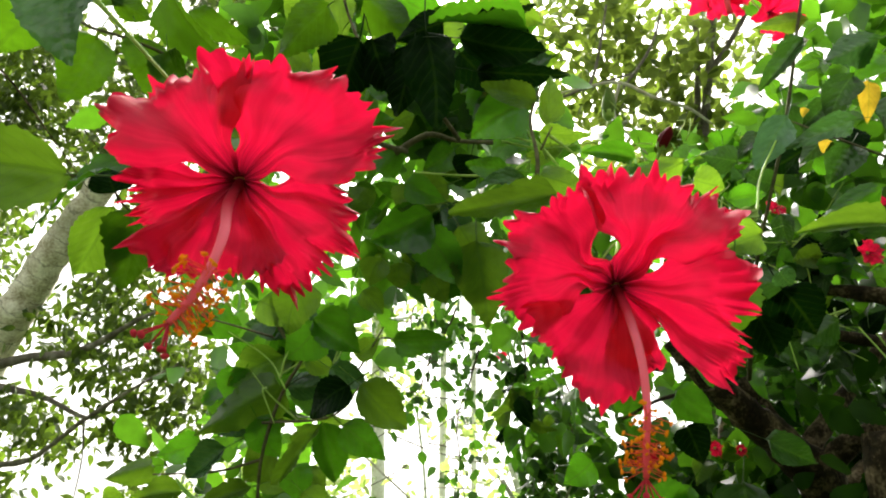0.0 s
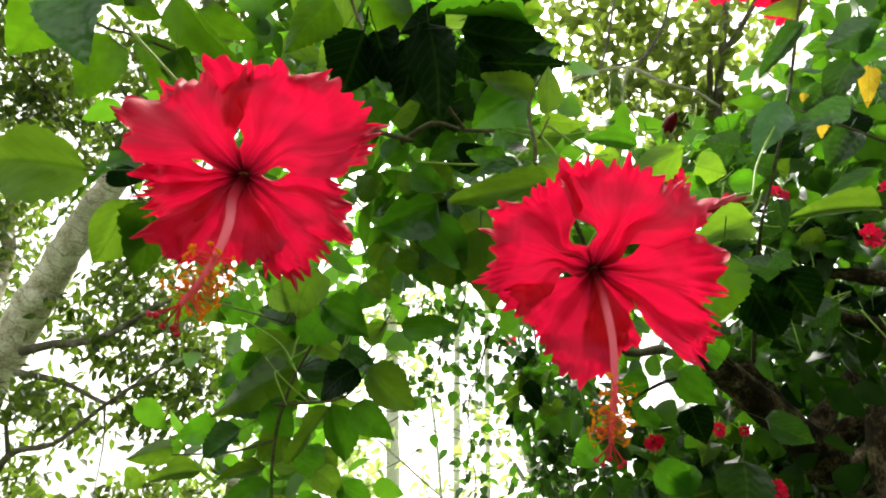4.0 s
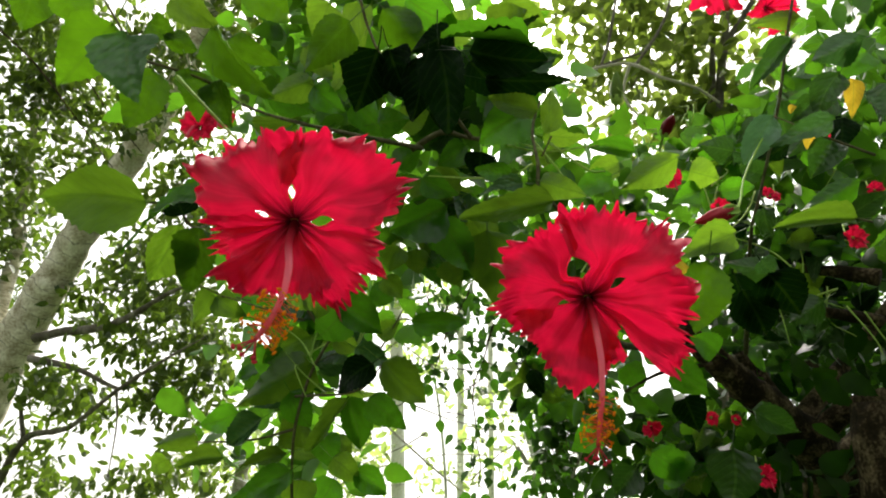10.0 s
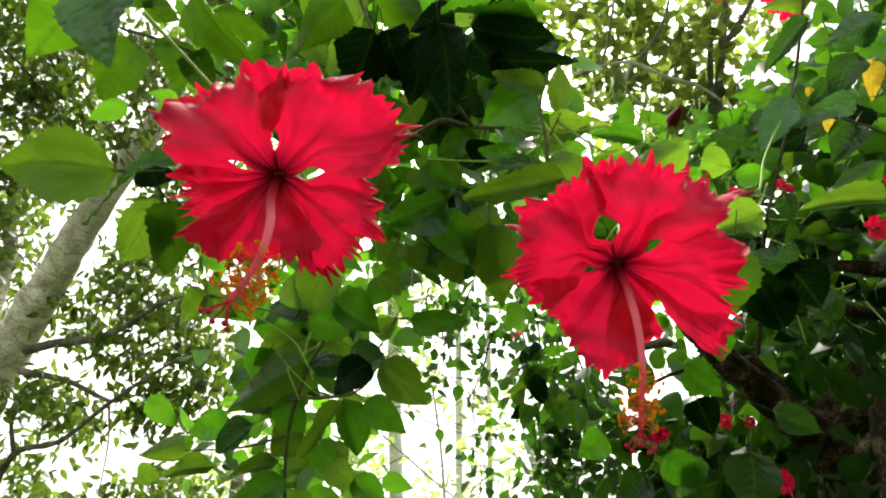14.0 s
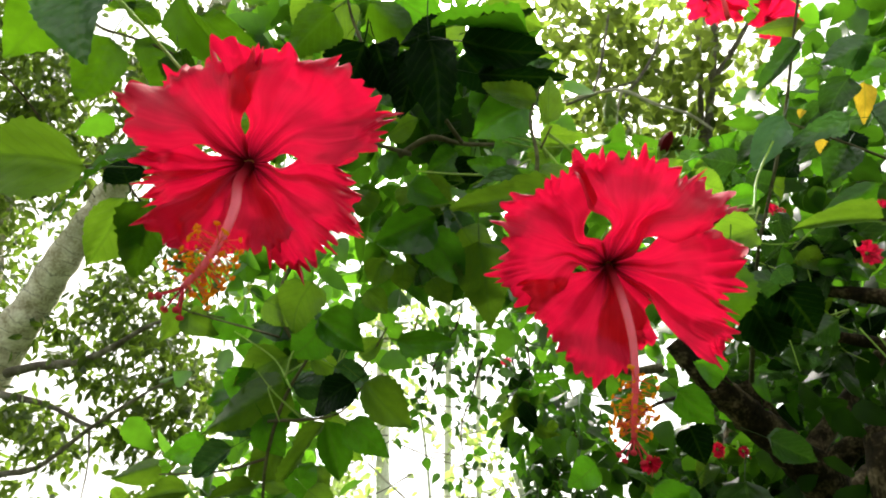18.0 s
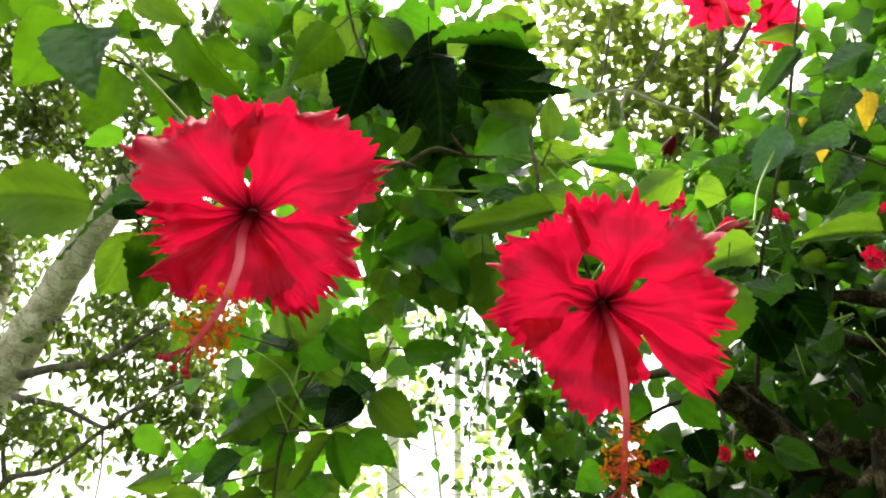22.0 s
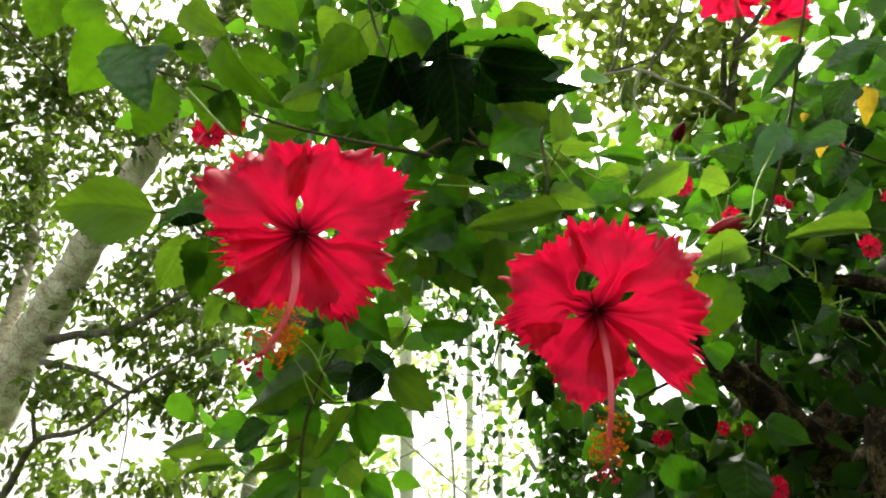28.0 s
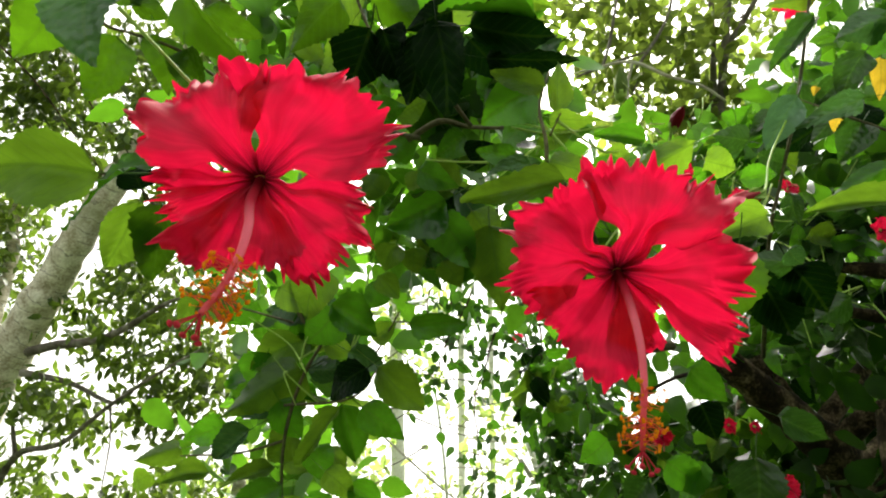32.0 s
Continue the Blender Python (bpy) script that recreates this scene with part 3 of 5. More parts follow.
clump(tree_leaves, (-4.459, 4.929, 2.796), (0.55, 0.70, 1.38), 768, 0.094)
clump(tree_leaves, (-2.056, 3.309, 4.058), (0.19, 0.12, 0.22), 64, 0.095)
clump(tree_leaves, (-1.907, 3.186, 4.329), (0.19, 0.12, 0.20), 96, 0.095)
clump(tree_leaves, (-2.168, 3.385, 3.889), (0.15, 0.10, 0.13), 32, 0.095)
clump(tree_leaves, (-2.117, 3.943, 4.352), (0.22, 0.30, 0.22), 160, 0.095)
clump(tree_leaves, (-2.074, 4.367, 3.691), (0.27, 0.30, 0.27), 176, 0.095)
clump(tree_leaves, (-2.566, 4.442, 3.730), (0.14, 0.30, 0.23), 72, 0.095)
clump(tree_leaves, (-3.444, 4.158, 4.036), (0.27, 0.40, 0.27), 208, 0.095)
clump(tree_leaves, (-3.256, 3.805, 5.265), (0.51, 0.30, 0.28), 304, 0.095)
clump(tree_leaves, (-2.984, 4.343, 4.144), (0.14, 0.30, 0.23), 72, 0.095)
clump(tree_leaves, (-3.699, 4.789, 3.382), (0.14, 0.30, 0.23), 72, 0.095)
tree_leaves.build("crown", leaf_tree, tree, "narrow drooping green leaves")

# ---- thin tree with broad leaves ----
sapling = tagged(new("slender_tree"), "thin-stemmed tree with broad dull green leaves", "tree")
tube_part("stem", [(1.600, 3.750, -0.100), (1.600, 3.700, 1.600), (1.613, 3.576, 3.287), (1.599, 3.133, 3.991), (1.634, 2.957, 4.366), (1.663, 2.752, 4.803)], [0.0400, 0.0350, 0.0283, 0.0276, 0.0242, 0.0207], bark_limb, sapling)
tube_part("stem", [(1.500, 3.750, -0.100), (1.520, 3.700, 1.600), (1.567, 3.545, 3.350), (1.570, 3.202, 3.959), (1.579, 2.993, 4.402), (1.552, 2.784, 4.844)], [0.0350, 0.0300, 0.0212, 0.0210, 0.0175, 0.0140], bark_limb, sapling)
tube_part("stem", [(1.634, 2.972, 4.335), (1.749, 2.901, 4.492), (1.905, 2.788, 4.744)], [0.0207, 0.0173, 0.0138], bark_limb, sapling)
tube_part("twig", [(0.728, 1.991, 3.301), (0.808, 1.944, 3.406), (0.855, 1.906, 3.490), (0.890, 1.848, 3.615)], [0.0069, 0.0069, 0.0058, 0.0046], bark_limb, sapling)
tube_part("twig", [(0.590, 1.987, 3.300), (0.625, 1.939, 3.404), (0.660, 1.841, 3.612)], [0.0069, 0.0069, 0.0046], bark_limb, sapling)
tube_part("twig", [(0.449, 1.843, 3.125), (0.555, 1.828, 3.165), (0.704, 1.810, 3.212)], [0.0053, 0.0064, 0.0042], bark_limb, sapling)
tube_part("twig", [(0.392, 1.681, 2.994), (0.467, 1.595, 2.949), (0.564, 1.552, 2.929), (0.657, 1.534, 2.856), (0.763, 1.551, 2.829), (0.837, 1.573, 2.788)], [0.0029, 0.0041, 0.0054, 0.0053, 0.0046, 0.0039], twig_pale, sapling)
tube_part("twig", [(0.564, 1.552, 2.929), (0.546, 1.595, 2.837), (0.586, 1.587, 2.740), (0.638, 1.611, 2.693)], [0.0054, 0.0045, 0.0035, 0.0035], twig_pale, sapling)
sapling_leaves = Foliage(12, OVATE, 0.56, -0.3)
clump(sapling_leaves, (0.856, 2.935, 4.591), (0.32, 0.40, 0.25), 224, 0.098)
clump(sapling_leaves, (1.032, 3.061, 4.337), (0.32, 0.40, 0.28), 308, 0.098)
clump(sapling_leaves, (1.421, 3.103, 4.510), (0.33, 0.40, 0.29), 391, 0.098)
clump(sapling_leaves, (1.269, 3.397, 4.111), (0.33, 0.40, 0.22), 266, 0.098)
clump(sapling_leaves, (1.601, 3.309, 4.086), (0.33, 0.40, 0.25), 308, 0.098)
clump(sapling_leaves, (1.947, 3.270, 4.662), (0.19, 0.40, 0.23), 121, 0.098)
clump(sapling_leaves, (2.136, 3.503, 4.182), (0.23, 0.40, 0.30), 224, 0.098)
clump(sapling_leaves, (1.234, 2.904, 5.153), (1.11, 0.50, 0.30), 721, 0.098)
clump(sapling_leaves, (0.819, 3.176, 4.078), (0.14, 0.30, 0.14), 50, 0.098)
clump(sapling_leaves, (1.774, 3.249, 3.993), (0.18, 0.30, 0.21), 142, 0.098)
rs = random.Random(83)
for i in range(34):
    b = Vector((rs.uniform(0.75, 2.1), 3.1 + rs.uniform(-0.25, 0.25), rs.uniform(3.9, 4.9)))
    way = Vector((rs.uniform(-0.28, 0.28), rs.uniform(-0.08, 0.08), rs.uniform(-0.05, 0.30)))
    bend = Vector((rs.uniform(-0.05, 0.05), 0, rs.uniform(-0.04, 0.04)))
    tube_part("twig", [b, b + way * 0.5 + bend, b + way], [0.0065, 0.0048, 0.0026], bark_limb if i % 4 else twig_pale, sapling)
sapling_leaves.build("crown", leaf_olive, sapling, "broad olive green leaves")

# ---- pale stems far behind ----
def far_tree():
    return tagged(new("pale_tree"), "slender tree trunk far behind, coloured pale for bright light", "tree", "pale trees in the distance")


pole_a, pole_b, pole_c, pole_d = far_tree(), far_tree(), far_tree(), far_tree()
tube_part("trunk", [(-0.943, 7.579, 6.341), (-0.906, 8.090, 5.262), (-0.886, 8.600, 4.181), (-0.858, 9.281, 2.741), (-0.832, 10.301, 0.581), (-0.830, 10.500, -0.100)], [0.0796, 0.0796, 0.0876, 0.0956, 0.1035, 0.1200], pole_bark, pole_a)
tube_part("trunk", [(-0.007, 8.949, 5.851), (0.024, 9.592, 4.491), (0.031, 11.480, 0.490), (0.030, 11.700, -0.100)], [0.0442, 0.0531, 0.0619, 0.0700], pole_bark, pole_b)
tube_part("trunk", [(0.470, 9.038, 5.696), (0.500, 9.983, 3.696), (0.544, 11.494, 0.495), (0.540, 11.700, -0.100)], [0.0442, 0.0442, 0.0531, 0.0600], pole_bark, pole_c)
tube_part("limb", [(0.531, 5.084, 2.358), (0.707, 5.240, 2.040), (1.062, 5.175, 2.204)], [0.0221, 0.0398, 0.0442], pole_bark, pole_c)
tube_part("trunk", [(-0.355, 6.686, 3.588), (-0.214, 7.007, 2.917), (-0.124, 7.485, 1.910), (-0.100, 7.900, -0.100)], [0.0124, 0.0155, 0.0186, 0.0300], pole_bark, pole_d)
pole_leaves = Foliage(13, LANCE, 0.6, -0.4)
clump(pole_leaves, (-1.352, 9.301, 2.664), (0.40, 0.60, 0.56), 300, 0.120)
clump(pole_leaves, (-0.667, 9.233, 4.029), (0.50, 0.60, 0.50), 130, 0.120)
clump(pole_leaves, (-0.550, 8.338, 4.761), (0.48, 0.60, 0.32), 150, 0.120)
clump(pole_leaves, (-1.028, 8.460, 4.468), (0.24, 0.60, 0.80), 100, 0.120)
clump(pole_leaves, (0.085, 9.972, 2.517), (0.50, 0.60, 0.42), 70, 0.120)
clump(pole_leaves, (0.799, 9.193, 3.047), (0.48, 0.60, 0.72), 80, 0.120)
clump(pole_leaves, (-2.758, 8.186, 2.581), (0.64, 0.60, 0.57), 300, 0.120)
clump(pole_leaves, (-0.397, 9.498, 2.314), (0.32, 0.50, 0.24), 50, 0.120)
pole_leaves.build("crown", leaf_far, pole_a, "yellow-green leaves coloured pale for bright light")
low_bush = tagged(new("thin_bush"), "thin bare twigs of a bush before the bright sky", "bush")
tube_part("twig", [(-0.402, 3.506, 2.119), (-0.124, 3.619, 1.898), (0.092, 3.698, 1.746)], [0.0062, 0.0056, 0.0046], bark, low_bush)
tube_part("twig", [(0.291, 3.060, 1.941), (0.384, 3.131, 1.797), (0.450, 3.189, 1.678)], [0.0106, 0.0133, 0.0159], bark, low_bush)
tube_part("twig", [(0.451, 2.236, 1.824), (0.408, 2.284, 1.718), (0.388, 2.325, 1.630)], [0.0039, 0.0039, 0.0039], bark, low_bush)

rs = random.Random(71)
for i in range(26):
    b = Vector((rs.uniform(-0.55, 0.55), 3.6 + rs.uniform(-0.3, 0.3), rs.uniform(1.75, 2.9)))
    way = Vector((rs.choice((-1, 1)) * rs.uniform(0.15, 0.5), rs.uniform(-0.1, 0.1), rs.uniform(-0.35, 0.3)))
    bend = Vector((rs.uniform(-0.05, 0.05), 0, rs.uniform(-0.06, 0.06)))
    tube_part("twig", [b, b + way * 0.5 + bend, b + way], [0.0042, 0.0032, 0.0018], bark_limb if i % 3 else twig_pale, low_bush)
bush_leaves = Foliage(19, LANCE, 0.55, -0.5)
for i in range(34):
    clump(bush_leaves, (rs.uniform(-0.75, 0.35), 4.2 + rs.uniform(-0.4, 0.4), rs.uniform(1.7, 3.5)), (0.13, 0.2, 0.10), rs.randint(4, 13), 0.085)
bush_leaves.build("foliage", leaf_far, low_bush, "sparse yellow-green leaves coloured pale for bright light")

# ---- hedge behind the shrub ----
hedge = tagged(new("background_bush"), "thick leafy bush growing behind the hibiscus shrub", "bush")
tube_part("trunk", [(1.9, 3.0, -0.05), (1.8, 2.9, 1.2), (1.5, 2.7, 2.6)], [0.06, 0.05, 0.03], bark_dark, hedge)
tube_part("trunk", [(1.0, 3.1, -0.05), (1.1, 3.0, 1.2), (1.3, 2.8, 2.4)], [0.05, 0.04, 0.02], bark_dark, hedge)
hedge_leaves = Foliage(14, TOOTHED, 0.65, -0.3)
clump(hedge_leaves, (1.895, 3.329, 2.425), (0.42, 0.30, 0.36), 170, 0.115)
clump(hedge_leaves, (2.199, 2.772, 3.625), (0.15, 0.40, 0.54), 230, 0.115)
clump(hedge_leaves, (0.088, 2.609, 3.351), (0.48, 0.40, 0.48), 320, 0.115)
clump(hedge_leaves, (-0.749, 2.970, 2.995), (0.33, 0.40, 0.33), 130, 0.115)
clump(hedge_leaves, (0.724, 3.089, 2.848), (0.42, 0.40, 0.42), 380, 0.115)
clump(hedge_leaves, (-0.842, 3.327, 2.232), (0.24, 0.30, 0.36), 43, 0.115)
clump(hedge_leaves, (2.209, 2.972, 2.733), (0.42, 0.40, 1.42), 800, 0.115)
clump(hedge_leaves, (1.236, 2.912, 3.261), (0.39, 0.30, 0.18), 180, 0.115)
hedge_leaves.build("foliage", leaf_bush, hedge, "deep green leaves")

# ---- hanging vine in the gap ----
vine = tagged(new("hanging_vine"), "vine with small rounded leaves hanging before the bright sky", "vine")
vine_leaves = Foliage(15, OVATE, 0.75, -0.8)


def tangle(top, length, seed, thick=1.0):
    """A hanging stem that forks and bends, with tufts of small leaves that thin out towards its end."""
    rs = random.Random(seed)
    p, way, pts = Vector(top), Vector((rs.uniform(-0.3, 0.3), rs.uniform(-0.2, 0.2), -1)), []
    for i in range(9):
        pts.append(p.copy())
        way = (way + Vector((rs.uniform(-0.35, 0.35), rs.uniform(-0.2, 0.2), -0.25))).normalized()
        p += way * (length / 8)
    tube_part("stem", pts, [0.0045, 0.004, 0.0035, 0.003, 0.003, 0.0025, 0.002, 0.002, 0.0015], bark_dark, vine)
    for i in range(1, 9):
        if rs.random() < 0.25:
            continue
        side = Vector((rs.uniform(-0.09, 0.09), rs.uniform(-0.06, 0.06), rs.uniform(-0.07, 0.03)))
        tube_part("twig", [pts[i], pts[i] + side * 0.6 + Vector((0, 0, 0.012)), pts[i] + side], [0.0022, 0.0018, 0.0012], bark_dark, vine)
        n = int(rs.uniform(5, 15) * thick)
        vine_leaves.add(pts[i] + side, (0.045, 0.05, 0.05), n, rs.uniform(0.040, 0.058))
        vine_leaves.add(pts[i], (0.025, 0.03, 0.05), rs.randint(1, 4), rs.uniform(0.036, 0.055))


clump(vine_leaves, (0.382, 2.414, 1.911), (0.10, 0.20, 0.21), 90, 0.048)
clump(vine_leaves, (0.024, 2.373, 2.440), (0.08, 0.20, 0.07), 40, 0.048)
clump(vine_leaves, (0.309, 2.594, 1.757), (0.10, 0.20, 0.09), 50, 0.048)
clump(vine_leaves, (0.551, 2.500, 1.740), (0.13, 0.20, 0.11), 36, 0.048)
clump(vine_leaves, (0.404, 2.260, 2.237), (0.10, 0.20, 0.13), 80, 0.048)
clump(vine_leaves, (0.178, 2.303, 2.366), (0.11, 0.20, 0.07), 60, 0.048)
for seed, (top, length, thick) in enumerate((((-0.016, 2.185, 2.367), 0.26, 0.5), ((0.060, 2.196, 2.418), 0.40, 0.6), ((0.150, 2.320, 2.300), 0.62, 0.7), ((0.222, 2.295, 2.363), 0.45, 0.9),
                                     ((0.258, 2.343, 2.333), 0.72, 0.8), ((0.300, 2.212, 2.332), 0.60, 1.0), ((0.344, 2.260, 2.304), 0.74, 1.2), ((0.403, 2.309, 2.275), 0.72, 1.3),
                                     ((0.463, 2.358, 2.246), 0.66, 0.8), ((0.520, 2.400, 2.180), 0.50, 0.6), ((0.590, 2.380, 2.120), 0.40, 0.6), ((-0.099, 2.275, 2.450), 0.16, 0.5))):
    tangle(top, length, 30 + seed, thick)
vine_leaves.build("foliage", leaf_vine, vine, "small rounded green leaves")
# ---- hibiscus shrub ----
tube_part("branch", [(0.475, 1.235, 1.954), (0.534, 1.246, 1.888), (0.620, 1.289, 1.824), (0.722, 1.345, 1.763), (0.828, 1.429, 1.685), (0.895, 1.559, 1.530)], [0.0191, 0.0259, 0.0332, 0.0397, 0.0496, 0.0642], bark_dark, shrub)
tube_part("branch", [(0.755, 1.401, 1.737), (0.857, 1.413, 1.839), (0.953, 1.426, 1.934), (1.057, 1.373, 2.055)], [0.0248, 0.0205, 0.0173, 0.0146], bark_dark, shrub)
tube_part("branch", [(0.779, 1.418, 1.705), (0.858, 1.327, 1.784), (0.939, 1.265, 1.806)], [0.0297, 0.0215, 0.0161], bark_dark, shrub)
tube_part("branch", [(0.690, 1.418, 1.931), (0.731, 1.415, 1.825), (0.767, 1.396, 1.748)], [0.0239, 0.0282, 0.0322], bark_dark, shrub)
tube_part("branch", [(0.914, 1.504, 1.530), (0.877, 1.452, 1.639), (0.946, 1.464, 1.738), (1.083, 1.507, 1.771)], [0.0496, 0.0372, 0.0308, 0.0265], bark_dark, shrub)
tube_part("branch", [(0.522, 1.181, 1.837), (0.441, 1.235, 1.834), (0.362, 1.250, 1.796)], [0.0044, 0.0040, 0.0023], bark_dark, shrub)
tube_part("branch", [(0.679, 1.058, 1.991), (0.711, 1.016, 1.967), (0.756, 0.975, 1.939)], [0.0085, 0.0122, 0.0156], bark_dark, shrub)
tube_part("branch", [(0.685, 1.136, 1.943), (0.721, 1.095, 1.917), (0.825, 1.105, 1.904)], [0.0088, 0.0106, 0.0127], bark_dark, shrub)
tube_part("shoot", [(-0.188, 0.900, 1.793), (-0.215, 0.920, 1.751), (-0.236, 0.946, 1.696), (-0.252, 0.995, 1.635), (-0.260, 1.081, 1.523)], [0.0023, 0.0029, 0.0026, 0.0024, 0.0024], bark_shoot, shrub)
tube_part("shoot", [(-0.189, 0.902, 1.791), (-0.230, 0.872, 1.853), (-0.229, 0.887, 1.938), (-0.163, 0.888, 2.056)], [0.0029, 0.0029, 0.0030, 0.0032], bark_shoot, shrub)
tube_part("shoot", [(-0.350, 0.376, 2.004), (-0.322, 0.385, 1.963), (-0.293, 0.395, 1.922), (-0.259, 0.401, 1.911), (-0.226, 0.415, 1.905), (-0.206, 0.467, 1.916), (-0.170, 0.592, 1.983), (-0.043, 0.774, 2.073)], [0.0011, 0.0013, 0.0014, 0.0014, 0.0015, 0.0015, 0.0023, 0.0041], bark_shoot, shrub)
tube_part("shoot", [(-0.060, 0.775, 2.070), (-0.012, 0.764, 2.096), (0.036, 0.769, 2.089), (0.119, 0.691, 2.027)], [0.0047, 0.0047, 0.0035, 0.0026], bark_shoot, shrub)
tube_part("shoot", [(0.101, 0.512, 1.842), (0.103, 0.509, 1.873), (0.100, 0.517, 1.924), (0.117, 0.542, 1.991)], [0.0023, 0.0020, 0.0017, 0.0013], bark_shoot, shrub)
tube_part("shoot", [(0.111, 0.531, 1.897), (0.122, 0.521, 1.918)], [0.0013, 0.0008], bark_shoot, shrub)
tube_part("shoot", [(0.101, 0.512, 1.842), (0.114, 0.492, 1.814), (0.166, 0.621, 1.826), (0.297, 1.012, 1.828), (0.430, 1.208, 1.890)], [0.0019, 0.0018, 0.0026, 0.0058, 0.0106], bark_shoot, shrub)
tube_part("shoot", [(0.528, 0.634, 2.295), (0.516, 0.668, 2.220), (0.510, 0.739, 2.117), (0.497, 0.820, 2.014), (0.505, 0.899, 1.965), (0.611, 1.223, 1.872)], [0.0019, 0.0022, 0.0026, 0.0023, 0.0030, 0.0046], bark_shoot, shrub)
tube_part("shoot", [(0.585, 0.669, 1.991), (0.512, 0.655, 2.013), (0.468, 0.683, 2.068)], [0.0020, 0.0015, 0.0011], bark_shoot, shrub)
tube_part("shoot", [(0.496, 0.589, 1.846), (0.464, 0.569, 1.840)], [0.0017, 0.0013], bark_shoot, shrub)
tube_part("shoot", [(-0.394, 0.960, 1.887), (-0.442, 0.949, 1.909), (-0.461, 0.938, 1.930)], [0.0013, 0.0013, 0.0010], bark_shoot, shrub)
tube_part("shoot", [(-0.346, 0.964, 1.883), (-0.394, 0.959, 1.889), (-0.230, 0.886, 1.822)], [0.0013, 0.0013, 0.0018], bark_shoot, shrub)
tube_part("shoot", [(-0.214, 0.334, 1.725), (-0.203, 0.353, 1.734), (-0.193, 0.379, 1.727), (-0.204, 0.474, 1.807), (-0.184, 0.485, 1.880)], [0.0007, 0.0009, 0.0009, 0.0013, 0.0015], bark_shoot, shrub)
tube_part("shoot", [(-0.243, 0.938, 1.711), (-0.138, 0.887, 1.709), (-0.094, 0.841, 1.739)], [0.0023, 0.0017, 0.0011], bark_shoot, shrub)
tube_part("shoot", [(-0.103, 0.897, 1.808), (-0.082, 0.938, 1.841), (-0.063, 0.986, 1.858)], [0.0012, 0.0013, 0.0010], bark_shoot, shrub)
tube_part("shoot", [(-0.112, 0.912, 1.776), (-0.095, 0.901, 1.800), (-0.072, 0.883, 1.839)], [0.0018, 0.0015, 0.0012], bark_shoot, shrub)
tube_part("shoot", [(-0.248, 0.980, 1.667), (-0.345, 1.068, 1.662), (-0.462, 1.119, 1.664)], [0.0024, 0.0019, 0.0013], bark_shoot, shrub)
tube_part("shoot", [(-0.140, 0.623, 2.272), (-0.123, 0.651, 2.211), (-0.087, 0.654, 2.138), (-0.015, 0.699, 2.115), (0.036, 0.769, 2.089)], [0.0022, 0.0022, 0.0022, 0.0028, 0.0035], bark_shoot, shrub)
tube_part("trunk", [(0.739, 1.314, 0.011), (0.776, 1.284, 0.631), (0.798, 1.193, 1.263), (0.818, 1.148, 1.754)], [0.075, 0.07, 0.065, 0.06], bark_dark, shrub, "dark gnarled brown trunk")
leaf((-0.328, 0.395, 1.965), (-0.379, 0.424, 1.900), 0.063, "O", -20, 0.15)
leaf((-0.278, 0.348, 1.904), (-0.259, 0.358, 1.837), 0.060, "B", 15, 0.15)
leaf((-0.279, 0.401, 1.911), (-0.303, 0.424, 1.858), 0.045, "O", 10, 0.15)
leaf((-0.277, 0.401, 1.955), (-0.246, 0.409, 1.942), 0.023, "O", 0, 0.15)
leaf((-0.230, 0.400, 1.963), (-0.171, 0.432, 1.899), 0.044, "O", 25, 0.15)
leaf((-0.235, 0.450, 1.997), (-0.184, 0.462, 1.974), 0.028, "O", 0, 0.15)
leaf((-0.244, 0.401, 1.912), (-0.232, 0.422, 1.868), 0.036, "O", -15, 0.15)
leaf((-0.219, 0.407, 1.900), (-0.206, 0.426, 1.861), 0.033, "O", 20, 0.15)
leaf((-0.293, 0.396, 1.966), (-0.269, 0.404, 1.951), 0.027, "O", 0, 0.15)
leaf((-0.402, 0.407, 2.027), (-0.379, 0.425, 1.992), 0.047, "O", 0, 0.15)
leaf((-0.268, 0.385, 1.991), (-0.220, 0.400, 1.962), 0.038, "Y", 0, 0.15)
leaf((-0.238, 0.474, 2.110), (-0.185, 0.498, 2.063), 0.050, "O", 10, 0.15)
leaf((-0.458, 0.430, 2.070), (-0.476, 0.455, 2.015), 0.050, "O", 10, 0.15)
leaf((-0.215, 0.334, 1.726), (-0.290, 0.323, 1.722), 0.047, "Y", -6, 0.15)
leaf((-0.157, 0.313, 1.730), (-0.219, 0.298, 1.685), 0.020, "G", 38, 0.15)
leaf((-0.192, 0.348, 1.722), (-0.198, 0.340, 1.741), 0.026, "D", 0, 0.15)
leaf((-0.208, 0.377, 1.730), (-0.233, 0.398, 1.684), 0.037, "Y", -15, 0.15)
leaf((-0.188, 0.370, 1.723), (-0.198, 0.392, 1.675), 0.036, "O", 15, 0.15)
leaf((-0.124, 0.535, 2.104), (-0.185, 0.560, 2.047), 0.058, "O", 10, 0.15)
leaf((-0.146, 0.672, 2.281), (-0.137, 0.707, 2.208), 0.048, "Y", 0, 0.15)
leaf((-0.138, 0.662, 2.186), (-0.173, 0.695, 2.115), 0.035, "Y", 30, 0.15)
leaf((-0.090, 0.588, 2.182), (-0.030, 0.615, 2.130), 0.059, "O", -10, 0.15)
leaf((-0.065, 0.634, 2.250), (0.018, 0.655, 2.213), 0.059, "G", 0, 0.15)
leaf((-0.008, 0.663, 2.194), (0.043, 0.641, 2.243), 0.050, "Y", 0, 0.15)
leaf((0.057, 0.620, 2.172), (0.120, 0.610, 2.197), 0.056, "Y", 10, 0.15)
leaf((0.079, 0.679, 2.284), (0.158, 0.696, 2.253), 0.053, "Y", 0, 0.15)
